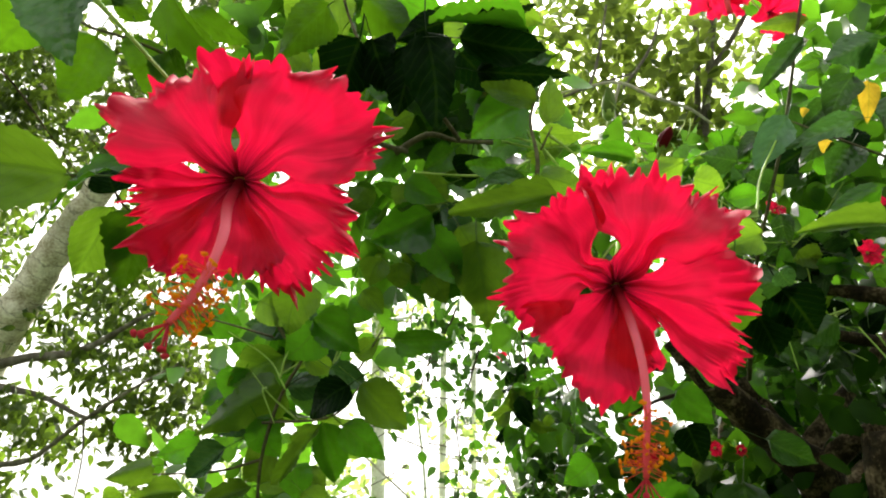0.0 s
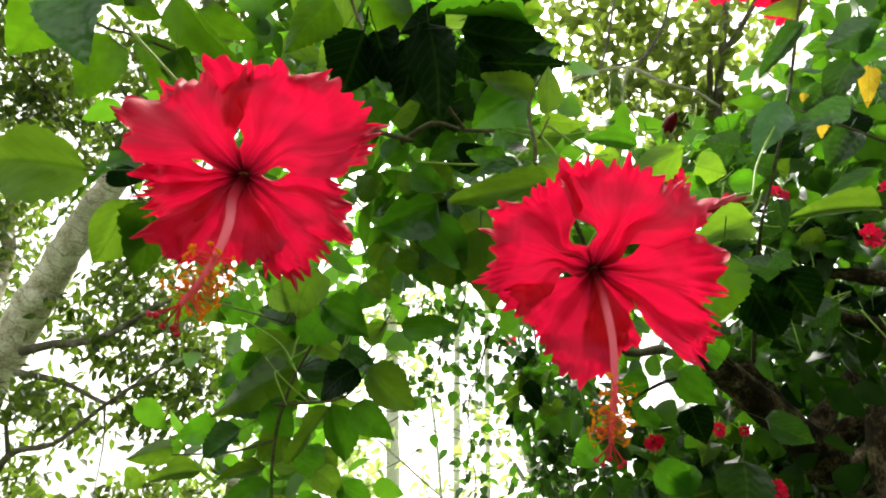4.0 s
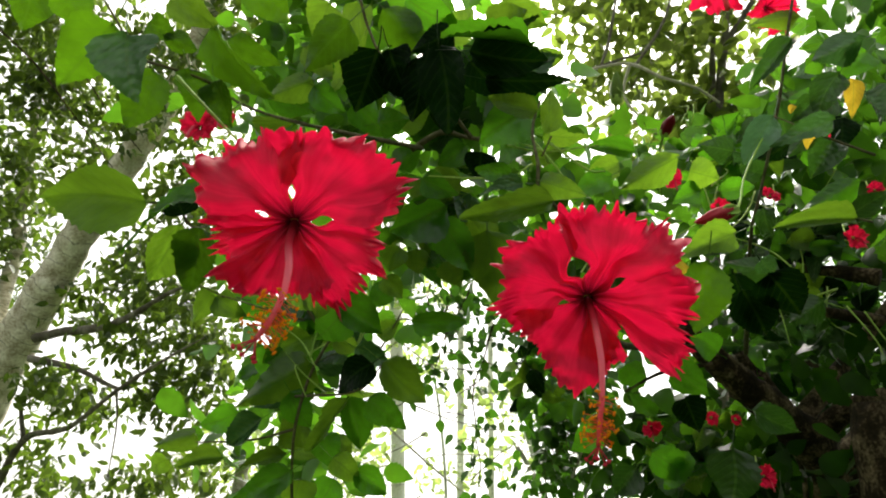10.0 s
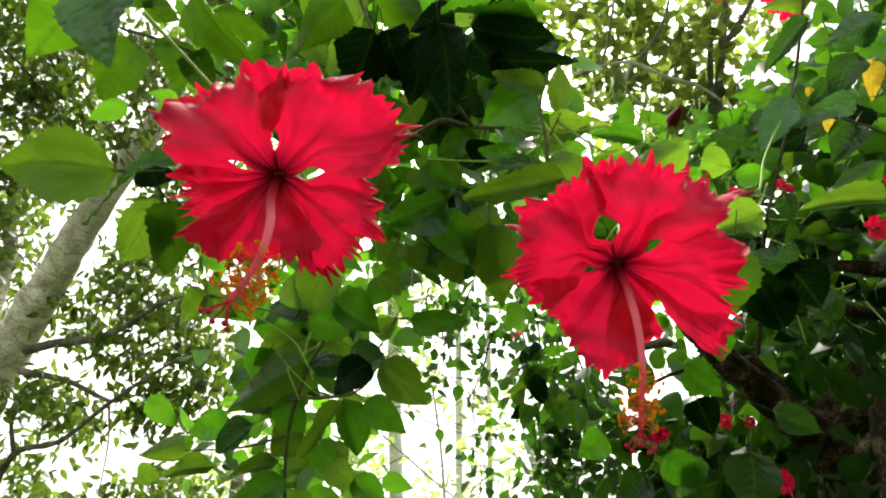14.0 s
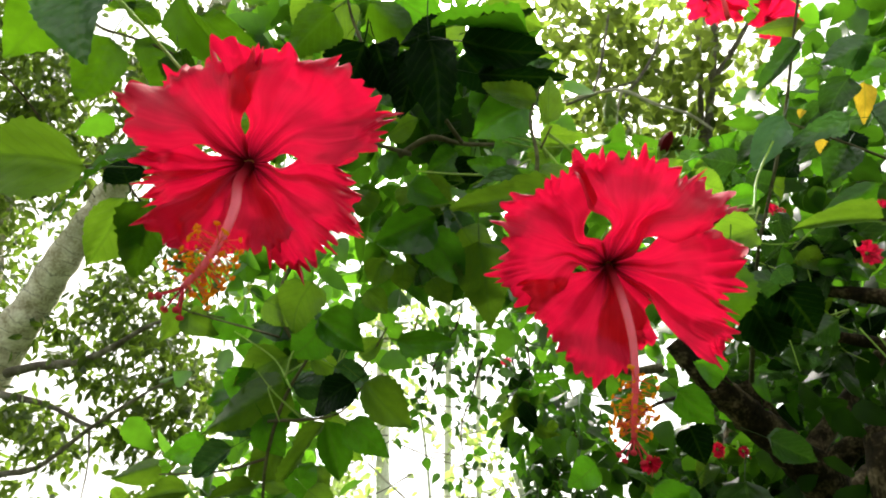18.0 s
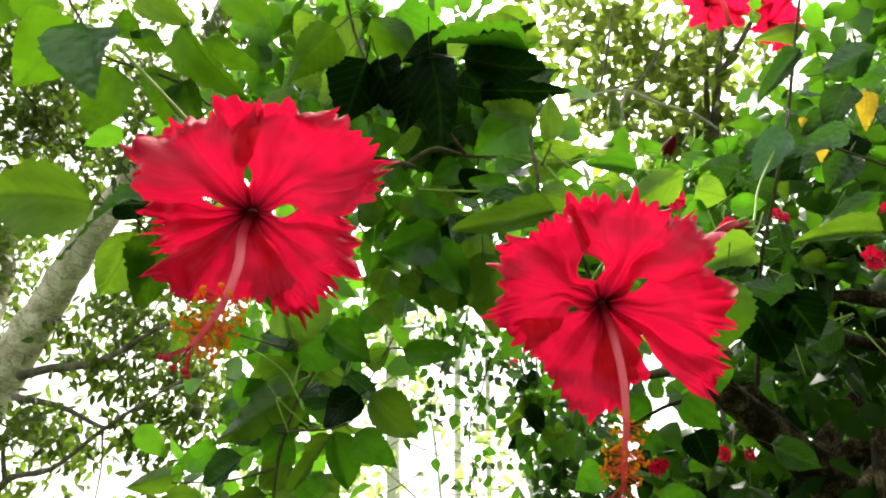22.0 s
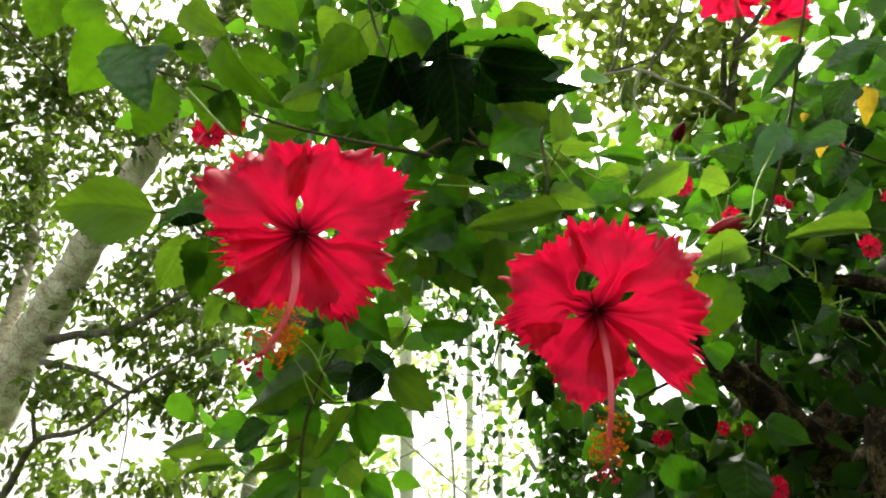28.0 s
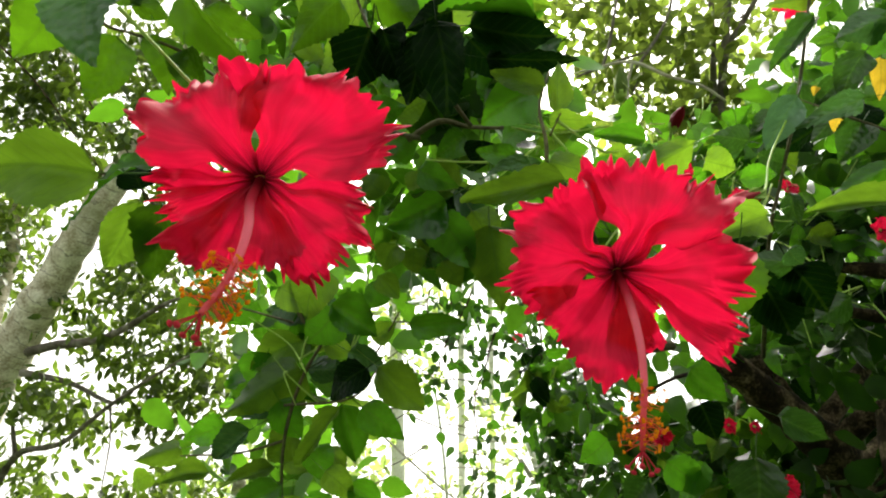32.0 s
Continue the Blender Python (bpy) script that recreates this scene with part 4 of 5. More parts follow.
leaf((-0.192, 0.671, 2.280), (-0.218, 0.693, 2.232), 0.062, "Y", 0, 0.15)
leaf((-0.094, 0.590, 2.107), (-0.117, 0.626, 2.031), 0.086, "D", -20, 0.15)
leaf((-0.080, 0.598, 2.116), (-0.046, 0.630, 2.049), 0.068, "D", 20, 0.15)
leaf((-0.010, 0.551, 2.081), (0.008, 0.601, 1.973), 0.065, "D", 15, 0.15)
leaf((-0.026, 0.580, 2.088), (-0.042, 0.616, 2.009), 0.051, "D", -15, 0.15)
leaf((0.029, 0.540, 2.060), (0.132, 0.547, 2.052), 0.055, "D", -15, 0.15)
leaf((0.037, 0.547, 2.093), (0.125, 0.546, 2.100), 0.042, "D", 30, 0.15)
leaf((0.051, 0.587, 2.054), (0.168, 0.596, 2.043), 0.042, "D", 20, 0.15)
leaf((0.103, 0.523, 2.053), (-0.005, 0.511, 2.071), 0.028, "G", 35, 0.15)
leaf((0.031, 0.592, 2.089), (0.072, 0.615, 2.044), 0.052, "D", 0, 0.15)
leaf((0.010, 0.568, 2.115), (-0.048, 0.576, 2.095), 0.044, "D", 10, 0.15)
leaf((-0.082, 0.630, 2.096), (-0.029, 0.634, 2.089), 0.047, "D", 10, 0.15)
leaf((0.109, 0.525, 1.956), (0.050, 0.518, 1.968), 0.029, "Y", 15, 0.15)
leaf((0.119, 0.520, 1.920), (0.118, 0.498, 1.968), 0.028, "Y", -15, 0.15)
leaf((0.104, 0.557, 1.980), (0.042, 0.573, 1.943), 0.054, "G", -10, 0.15)
leaf((0.108, 0.603, 1.977), (0.066, 0.617, 1.945), 0.042, "G", 20, 0.15)
leaf((0.127, 0.620, 1.989), (0.192, 0.628, 1.979), 0.029, "Y", 30, 0.15)
leaf((0.105, 0.599, 1.940), (0.152, 0.596, 1.950), 0.025, "Y", 20, 0.15)
leaf((0.113, 0.482, 1.812), (0.018, 0.486, 1.797), 0.032, "Y", 12, 0.15)
leaf((0.104, 0.508, 1.851), (0.159, 0.515, 1.838), 0.030, "Y", -10, 0.15)
leaf((0.088, 0.526, 1.859), (0.037, 0.530, 1.845), 0.022, "B", 30, 0.15)
leaf((0.079, 0.556, 1.888), (0.035, 0.552, 1.893), 0.025, "G", 10, 0.15)
leaf((0.339, 0.722, 2.023), (0.256, 0.739, 1.982), 0.050, "Y", 10, 0.15)
leaf((0.297, 0.785, 2.074), (0.218, 0.779, 2.081), 0.035, "G", 10, 0.15)
leaf((0.237, 0.714, 1.986), (0.182, 0.726, 1.957), 0.040, "G", 10, 0.15)
leaf((0.062, 0.833, 1.956), (0.073, 0.890, 1.836), 0.084, "Y", 10, 0.15)
leaf((-0.004, 0.814, 1.990), (-0.096, 0.831, 1.949), 0.074, "G", -10, 0.15)
leaf((-0.016, 0.823, 1.971), (0.036, 0.860, 1.897), 0.071, "G", 15, 0.15)
leaf((0.037, 0.840, 1.985), (0.085, 0.872, 1.922), 0.063, "Y", 0, 0.15)
leaf((-0.040, 0.753, 2.003), (0.018, 0.764, 1.981), 0.042, "G", 0, 0.15)
leaf((-0.041, 0.778, 2.019), (-0.046, 0.795, 1.980), 0.043, "Y", 20, 0.15)
leaf((-0.086, 0.786, 2.044), (-0.043, 0.772, 2.077), 0.044, "G", 0, 0.15)
leaf((-0.082, 0.885, 1.952), (-0.100, 0.903, 1.913), 0.046, "Y", 0, 0.15)
leaf((-0.057, 0.933, 1.970), (-0.053, 0.952, 1.929), 0.043, "Y", 0, 0.15)
leaf((-0.010, 0.944, 1.950), (0.021, 0.964, 1.909), 0.047, "Y", 0, 0.15)
leaf((0.051, 0.737, 2.041), (0.043, 0.754, 2.004), 0.050, "D", 0, 0.15)
leaf((0.027, 0.774, 2.078), (-0.017, 0.786, 2.049), 0.044, "G", 0, 0.15)
leaf((-0.113, 0.755, 2.107), (-0.061, 0.753, 2.116), 0.049, "G", 0, 0.15)
leaf((-0.156, 0.779, 2.171), (-0.100, 0.808, 2.114), 0.056, "G", 10, 0.15)
leaf((-0.087, 0.842, 2.162), (-0.038, 0.831, 2.189), 0.049, "Y", 0, 0.15)
leaf((-0.205, 0.684, 2.135), (-0.280, 0.693, 2.111), 0.046, "Y", 15, 0.15)
leaf((-0.205, 0.688, 2.127), (-0.156, 0.706, 2.091), 0.042, "G", 0, 0.15)
leaf((-0.162, 0.763, 1.853), (-0.194, 0.793, 1.789), 0.064, "Y", 10, 0.15)
leaf((-0.156, 0.833, 1.821), (-0.205, 0.853, 1.775), 0.067, "G", 0, 0.15)
leaf((-0.163, 0.830, 1.829), (-0.097, 0.851, 1.789), 0.055, "G", -10, 0.15)
leaf((-0.101, 0.842, 1.878), (-0.071, 0.857, 1.848), 0.035, "Y", 0, 0.15)
leaf((-0.095, 0.868, 1.871), (-0.129, 0.881, 1.839), 0.041, "G", 0, 0.15)
leaf((0.295, 0.501, 1.786), (0.237, 0.510, 1.760), 0.037, "Y", 10, 0.15)
leaf((0.260, 0.493, 1.752), (0.246, 0.523, 1.689), 0.044, "O", -15, 0.15)
leaf((0.249, 0.549, 1.773), (0.268, 0.557, 1.758), 0.014, "A", 0, 0.15)
leaf((0.466, 0.569, 1.840), (0.374, 0.570, 1.830), 0.031, "Y", 15, 0.15)
leaf((0.440, 0.633, 2.030), (0.413, 0.660, 1.973), 0.042, "P", -20, 0.15)
leaf((0.498, 0.604, 2.002), (0.425, 0.613, 1.980), 0.033, "B", 20, 0.15)
leaf((0.526, 0.659, 2.006), (0.497, 0.679, 1.963), 0.045, "M", 0, 0.15)
leaf((0.496, 0.637, 2.169), (0.435, 0.664, 2.107), 0.033, "M", 20, 0.15)
leaf((0.533, 0.640, 1.931), (0.461, 0.652, 1.898), 0.034, "G", 10, 0.15)
leaf((0.456, 0.895, 1.689), (0.529, 0.910, 1.661), 0.043, "M", -10, 0.15)
leaf((0.456, 0.991, 1.647), (0.457, 1.029, 1.568), 0.081, "M", 10, 0.15)
leaf((0.586, 0.624, 2.156), (0.520, 0.634, 2.130), 0.050, "B", 10, 0.15)
leaf((0.604, 0.647, 2.154), (0.565, 0.663, 2.118), 0.056, "G", 0, 0.15)
leaf((0.565, 0.660, 2.126), (0.533, 0.682, 2.076), 0.048, "M", 10, 0.15)
leaf((0.585, 0.664, 2.119), (0.582, 0.686, 2.069), 0.027, "A", 0, 0.15)
leaf((0.555, 0.715, 2.122), (0.522, 0.729, 2.093), 0.034, "M", 0, 0.15)
leaf((0.523, 0.754, 2.155), (0.540, 0.785, 2.093), 0.035, "M", 0, 0.15)
leaf((0.533, 0.692, 2.054), (0.494, 0.708, 2.018), 0.037, "M", 0, 0.15)
leaf((0.539, 0.745, 2.059), (0.596, 0.758, 2.034), 0.042, "G", 0, 0.15)
leaf((0.393, 0.728, 1.967), (0.440, 0.726, 1.975), 0.032, "G", 0, 0.15)
leaf((0.384, 0.801, 2.048), (0.436, 0.808, 2.036), 0.053, "Y", 0, 0.15)
leaf((0.409, 0.651, 1.899), (0.420, 0.666, 1.865), 0.025, "M", 0, 0.15)
leaf((0.406, 0.678, 1.839), (0.427, 0.688, 1.821), 0.028, "B", 0, 0.15)
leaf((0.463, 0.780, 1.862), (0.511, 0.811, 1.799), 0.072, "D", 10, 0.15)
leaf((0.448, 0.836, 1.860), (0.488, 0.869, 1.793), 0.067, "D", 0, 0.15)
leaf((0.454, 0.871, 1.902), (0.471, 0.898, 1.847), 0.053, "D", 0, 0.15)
leaf((0.479, 0.780, 1.862), (0.408, 0.772, 1.876), 0.040, "M", 10, 0.15)
leaf((0.393, 1.030, 1.794), (0.460, 1.057, 1.744), 0.058, "G", 0, 0.15)
leaf((0.455, 1.201, 1.671), (0.418, 1.232, 1.604), 0.055, "G", 20, 0.15)
leaf((0.431, 1.106, 1.755), (0.461, 1.137, 1.692), 0.061, "D", 0, 0.15)
leaf((-0.094, 0.840, 1.742), (-0.028, 0.867, 1.689), 0.055, "Y", -10, 0.15)
leaf((-0.106, 0.821, 1.735), (-0.164, 0.838, 1.695), 0.049, "D", 10, 0.15)
leaf((-0.116, 0.862, 1.692), (-0.058, 0.886, 1.647), 0.047, "G", 10, 0.15)
leaf((-0.159, 0.939, 1.714), (-0.134, 0.980, 1.631), 0.051, "G", -10, 0.15)
leaf((-0.141, 0.842, 1.688), (-0.205, 0.873, 1.618), 0.032, "Y", 25, 0.15)
leaf((-0.215, 0.916, 1.759), (-0.357, 0.943, 1.692), 0.071, "Y", 10, 0.15)
leaf((-0.258, 0.976, 1.629), (-0.358, 0.991, 1.590), 0.028, "Y", 30, 0.15)
leaf((-0.249, 0.988, 1.605), (-0.336, 1.007, 1.558), 0.051, "G", 10, 0.15)
leaf((-0.460, 1.114, 1.676), (-0.550, 1.120, 1.657), 0.043, "Y", 10, 0.15)
leaf((-0.413, 1.131, 1.640), (-0.504, 1.136, 1.624), 0.045, "Y", 20, 0.15)
leaf((-0.535, 1.182, 1.642), (-0.580, 1.194, 1.613), 0.042, "Y", 0, 0.15)
leaf((-0.179, 0.960, 1.621), (-0.133, 0.979, 1.583), 0.042, "Y", 0, 0.15)
leaf((-0.147, 0.991, 1.607), (-0.094, 1.008, 1.571), 0.044, "G", 0, 0.15)
leaf((-0.066, 0.986, 1.856), (0.031, 0.991, 1.853), 0.049, "G", 20, 0.15)
leaf((-0.408, 0.955, 1.898), (-0.454, 0.980, 1.841), 0.045, "Y", 0, 0.15)
leaf((-0.409, 0.960, 1.887), (-0.353, 0.976, 1.857), 0.049, "Y", 0, 0.15)
leaf((-0.252, 0.863, 1.869), (-0.199, 0.880, 1.838), 0.053, "Y", 0, 0.15)
leaf((-0.317, 0.963, 1.888), (-0.375, 0.977, 1.853), 0.058, "G", 0, 0.15)
leaf((-0.228, 0.945, 1.813), (-0.311, 0.963, 1.771), 0.065, "Y", 0, 0.15)
leaf((-0.283, 0.951, 1.796), (-0.310, 0.982, 1.729), 0.065, "G", 10, 0.15)
leaf((-0.382, 1.098, 1.715), (-0.472, 1.108, 1.687), 0.051, "G", 0, 0.15)
leaf((-0.326, 1.053, 1.697), (-0.393, 1.070, 1.653), 0.055, "B", 20, 0.15)
leaf((-0.242, 1.003, 1.689), (-0.282, 1.026, 1.639), 0.056, "Y", 0, 0.15)
leaf((-0.209, 1.016, 1.665), (-0.191, 1.044, 1.607), 0.052, "G", 0, 0.15)
leaf((-0.246, 1.047, 1.597), (-0.255, 1.069, 1.548), 0.065, "Y", 0, 0.15)
leaf((-0.200, 1.101, 1.604), (-0.230, 1.120, 1.560), 0.058, "G", 0, 0.15)
leaf((-0.208, 0.917, 1.759), (-0.147, 0.918, 1.760), 0.041, "B", 0, 0.15)
leaf((-0.181, 0.898, 1.798), (-0.138, 0.909, 1.780), 0.035, "Y", 0, 0.15)
leaf((-0.251, 0.934, 1.718), (-0.216, 0.961, 1.664), 0.050, "G", 0, 0.15)
leaf((-0.345, 1.031, 1.740), (-0.278, 1.046, 1.716), 0.049, "B", 0, 0.15)
leaf((-0.112, 0.900, 1.800), (-0.077, 0.890, 1.823), 0.035, "Y", 0, 0.15)
leaf((-0.139, 0.859, 1.769), (-0.089, 0.871, 1.747), 0.042, "B", 15, 0.15)
leaf((0.559, 0.700, 2.273), (0.486, 0.702, 2.264), 0.032, "Y", 10, 0.15)
leaf((-0.115, 0.641, 2.116), (-0.069, 0.652, 2.096), 0.040, "G", 0, 0.15)
leaf((-0.231, 0.700, 2.217), (-0.182, 0.724, 2.169), 0.044, "Y", 10, 0.15)
leaf((-0.288, 0.732, 2.144), (-0.217, 0.745, 2.122), 0.053, "G", 10, 0.15)
leaf((-0.347, 0.830, 2.167), (-0.260, 0.828, 2.176), 0.043, "Y", 20, 0.15)
leaf((0.019, 0.838, 2.058), (-0.045, 0.848, 2.032), 0.056, "Y", 0, 0.15)
leaf((-0.106, 0.894, 2.048), (-0.145, 0.877, 2.082), 0.049, "Y", 0, 0.15)
leaf((0.101, 0.895, 1.943), (0.047, 0.906, 1.917), 0.056, "G", 0, 0.15)
leaf((0.284, 0.834, 2.086), (0.229, 0.841, 2.068), 0.043, "Y", 0, 0.15)
leaf((0.498, 0.874, 2.135), (0.441, 0.868, 2.143), 0.049, "M", 0, 0.15)
leaf((0.402, 0.815, 2.020), (0.357, 0.822, 1.999), 0.041, "G", 0, 0.15)
leaf((0.506, 0.805, 2.045), (0.462, 0.797, 2.060), 0.039, "M", 0, 0.15)
leaf((0.601, 0.894, 1.865), (0.549, 0.908, 1.833), 0.050, "M", 0, 0.15)
leaf((0.512, 1.123, 1.843), (0.460, 1.107, 1.870), 0.053, "G", 0, 0.15)
leaf((0.362, 1.225, 1.848), (0.407, 1.251, 1.798), 0.058, "G", 0, 0.15)
leaf((0.328, 1.385, 1.741), (0.267, 1.404, 1.697), 0.069, "G", 0, 0.15)
leaf((0.413, 1.424, 1.666), (0.365, 1.448, 1.609), 0.074, "M", 0, 0.15)
leaf((0.475, 1.334, 1.624), (0.419, 1.319, 1.654), 0.058, "M", 0, 0.15)
leaf((0.497, 0.655, 2.013), (0.491, 0.662, 1.997), 0.017, "A", 0, 0.15)
leaf((0.498, 0.677, 2.082), (0.494, 0.683, 2.070), 0.011, "A", 0, 0.15)
leaf((0.387, 1.199, 1.670), (0.449, 1.224, 1.624), 0.064, "G", 0, 0.15)
# leaves deep in the shrub, darkened by colour where shade lies
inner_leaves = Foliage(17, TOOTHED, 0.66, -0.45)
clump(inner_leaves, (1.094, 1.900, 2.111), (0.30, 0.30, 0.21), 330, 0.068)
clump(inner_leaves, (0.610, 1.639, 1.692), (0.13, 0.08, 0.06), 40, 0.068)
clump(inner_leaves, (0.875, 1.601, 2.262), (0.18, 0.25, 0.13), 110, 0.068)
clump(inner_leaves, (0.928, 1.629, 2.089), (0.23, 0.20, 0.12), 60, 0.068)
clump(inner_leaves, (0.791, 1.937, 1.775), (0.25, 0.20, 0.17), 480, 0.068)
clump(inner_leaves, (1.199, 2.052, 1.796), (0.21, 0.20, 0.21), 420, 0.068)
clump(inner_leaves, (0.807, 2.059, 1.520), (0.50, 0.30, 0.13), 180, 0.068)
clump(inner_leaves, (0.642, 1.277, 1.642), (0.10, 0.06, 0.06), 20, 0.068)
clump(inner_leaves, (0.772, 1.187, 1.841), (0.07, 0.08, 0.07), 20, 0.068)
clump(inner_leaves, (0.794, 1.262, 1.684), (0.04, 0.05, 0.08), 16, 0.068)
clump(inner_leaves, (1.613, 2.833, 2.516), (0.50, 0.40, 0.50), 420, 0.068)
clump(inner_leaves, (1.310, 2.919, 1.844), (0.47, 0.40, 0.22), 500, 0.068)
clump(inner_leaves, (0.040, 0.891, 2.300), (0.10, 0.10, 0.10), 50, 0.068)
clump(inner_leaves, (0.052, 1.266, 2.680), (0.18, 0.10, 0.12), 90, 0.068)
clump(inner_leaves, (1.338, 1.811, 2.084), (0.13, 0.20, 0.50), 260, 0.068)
# unseen clumps to the right and below, added to block light from there
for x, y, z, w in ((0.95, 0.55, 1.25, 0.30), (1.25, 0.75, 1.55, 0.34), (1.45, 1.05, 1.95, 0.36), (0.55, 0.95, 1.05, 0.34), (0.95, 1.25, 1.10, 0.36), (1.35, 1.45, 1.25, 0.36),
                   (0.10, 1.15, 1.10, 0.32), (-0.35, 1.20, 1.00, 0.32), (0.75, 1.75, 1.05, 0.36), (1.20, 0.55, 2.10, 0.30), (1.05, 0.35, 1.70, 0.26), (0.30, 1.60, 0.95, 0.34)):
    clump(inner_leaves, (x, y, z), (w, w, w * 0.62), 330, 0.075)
inner_leaves.build("inner_foliage", leaf_inner, shrub, "green leaves deep in the shrub, coloured dark for shade")


def scatter(centre, radii, n, keys, seed):
    """Single leaves strewn through a part of the shrub."""
    rs = random.Random(seed)
    for i in range(n):
        d = Vector((rs.gauss(0, 1), rs.gauss(0, 1), rs.gauss(0, 1))).normalized() * rs.uniform(0.2, 1.0)
        b = Vector(centre) + Vector((d.x * radii[0], d.y * radii[1], d.z * radii[2]))
        size = rs.uniform(0.045, 0.085)
        way = Vector((rs.gauss(0, 1), rs.gauss(0, 0.6), rs.gauss(-0.5, 0.7))).normalized()
        leaf(b, b + way * size, size * rs.uniform(0.5, 0.72), rs.choice(keys), rs.uniform(-60, 60), rs.uniform(0.05, 0.3))


def stalks(centre, radii, n, seed):
    """Thin green leaf stalks and shoots without leaves."""
    rs = random.Random(seed)
    for i in range(n):
        b = Vector(centre) + Vector((rs.uniform(-1, 1) * radii[0], rs.uniform(-1, 1) * radii[1], rs.uniform(-1, 1) * radii[2]))
        way = Vector((rs.gauss(0, 0.7), rs.gauss(0, 0.3), rs.gauss(0, 1))).normalized() * rs.uniform(0.05, 0.14)
        bend = Vector((rs.uniform(-1, 1), rs.uniform(-1, 1), rs.uniform(-1, 1))) * 0.02
        tube_part("stalk", [b, b + way * 0.5 + bend, b + way], [0.0016, 0.0013, 0.0009], stem_green, shrub)


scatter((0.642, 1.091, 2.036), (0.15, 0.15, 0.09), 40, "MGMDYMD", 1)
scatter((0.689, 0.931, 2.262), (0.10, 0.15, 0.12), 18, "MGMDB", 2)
scatter((0.604, 1.179, 2.317), (0.12, 0.10, 0.06), 22, "YGGB", 3)
scatter((-0.032, 0.983, 2.100), (0.12, 0.10, 0.10), 24, "GYYG", 4)
scatter((-0.263, 1.134, 1.765), (0.12, 0.10, 0.11), 14, "GGYY", 5)
scatter((0.795, 1.422, 1.933), (0.19, 0.10, 0.09), 26, "GMDM", 6)
scatter((0.573, 1.510, 1.727), (0.15, 0.10, 0.09), 34, "GMYGB", 7)
scatter((-0.172, 0.845, 2.264), (0.12, 0.10, 0.06), 16, "GYG", 8)
stalks((0.616, 1.041, 2.024), (0.13, 0.10, 0.13), 20, 11)
stalks((0.480, 1.195, 2.390), (0.12, 0.10, 0.08), 8, 12)
stalks((-0.199, 0.917, 1.759), (0.06, 0.05, 0.06), 8, 13)
stalks((0.101, 0.567, 1.938), (0.03, 0.05, 0.04), 6, 14)
scatter((0.242, 1.824, 1.978), (0.08, 0.10, 0.13), 26, "GGYD", 15)
scatter((0.083, 0.770, 2.208), (0.13, 0.08, 0.08), 16, "GGYB", 16)
scatter((0.690, 0.985, 2.030), (0.06, 0.08, 0.04), 10, "BMDM", 21)
scatter((0.769, 1.188, 1.957), (0.08, 0.08, 0.05), 8, "BMDM", 22)
stalks((0.700, 1.083, 1.940), (0.07, 0.10, 0.06), 5, 23)
scatter((-0.201, 1.029, 1.872), (0.09, 0.10, 0.06), 16, "GYGB", 24)
scatter((-0.012, 1.064, 2.047), (0.10, 0.10, 0.07), 14, "GYGB", 25)
scatter((0.832, 1.307, 2.062), (0.10, 0.08, 0.04), 14, "BDMG", 26)
scatter((0.604, 1.379, 1.892), (0.09, 0.06, 0.05), 10, "GYGB", 27)
shrub_leaves = Foliage(16, TOOTHED, 0.64, -0.45)
clump(shrub_leaves, (1.063, 1.573, 2.336), (0.14, 0.20, 0.06), 60, 0.078)
clump(shrub_leaves, (0.582, 1.585, 1.806), (0.10, 0.10, 0.08), 20, 0.078)
clump(shrub_leaves, (-0.241, 1.200, 1.860), (0.08, 0.08, 0.07), 20, 0.078)
clump(shrub_leaves, (0.656, 1.653, 2.604), (0.12, 0.15, 0.06), 60, 0.078)
clump(shrub_leaves, (0.790, 1.568, 2.559), (0.13, 0.20, 0.10), 110, 0.078)
clump(shrub_leaves, (0.890, 1.312, 2.405), (0.16, 0.20, 0.14), 170, 0.078)
clump(shrub_leaves, (1.002, 1.214, 2.622), (0.06, 0.15, 0.16), 80, 0.078)
clump(shrub_leaves, (0.767, 1.704, 1.801), (0.18, 0.15, 0.12), 40, 0.078)
clump(shrub_leaves, (0.542, 2.131, 1.816), (0.13, 0.20, 0.17), 34, 0.078)
clump(shrub_leaves, (0.048, 1.127, 2.504), (0.15, 0.20, 0.15), 120, 0.078)
clump(shrub_leaves, (-0.090, 1.322, 2.316), (0.14, 0.20, 0.14), 62, 0.078)
clump(shrub_leaves, (-0.244, 1.407, 2.123), (0.13, 0.20, 0.11), 50, 0.078)
clump(shrub_leaves, (-0.332, 1.392, 1.915), (0.12, 0.20, 0.11), 45, 0.078)
clump(shrub_leaves, (-0.454, 1.581, 1.740), (0.13, 0.20, 0.13), 55, 0.078)
clump(shrub_leaves, (-0.291, 1.243, 2.702), (0.17, 0.20, 0.14), 55, 0.078)
clump(shrub_leaves, (0.162, 1.334, 2.307), (0.16, 0.20, 0.16), 80, 0.078)
clump(shrub_leaves, (0.048, 1.295, 2.147), (0.07, 0.15, 0.07), 22, 0.078)
clump(shrub_leaves, (0.308, 1.579, 2.268), (0.19, 0.20, 0.19), 140, 0.078)
clump(shrub_leaves, (0.418, 1.508, 2.426), (0.14, 0.20, 0.10), 70, 0.078)
clump(shrub_leaves, (-0.559, 1.427, 2.293), (0.15, 0.20, 0.15), 70, 0.078)
clump(shrub_leaves, (0.323, 1.202, 2.365), (0.06, 0.10, 0.06), 26, 0.078)
clump(shrub_leaves, (0.341, 1.911, 2.037), (0.11, 0.10, 0.09), 40, 0.078)
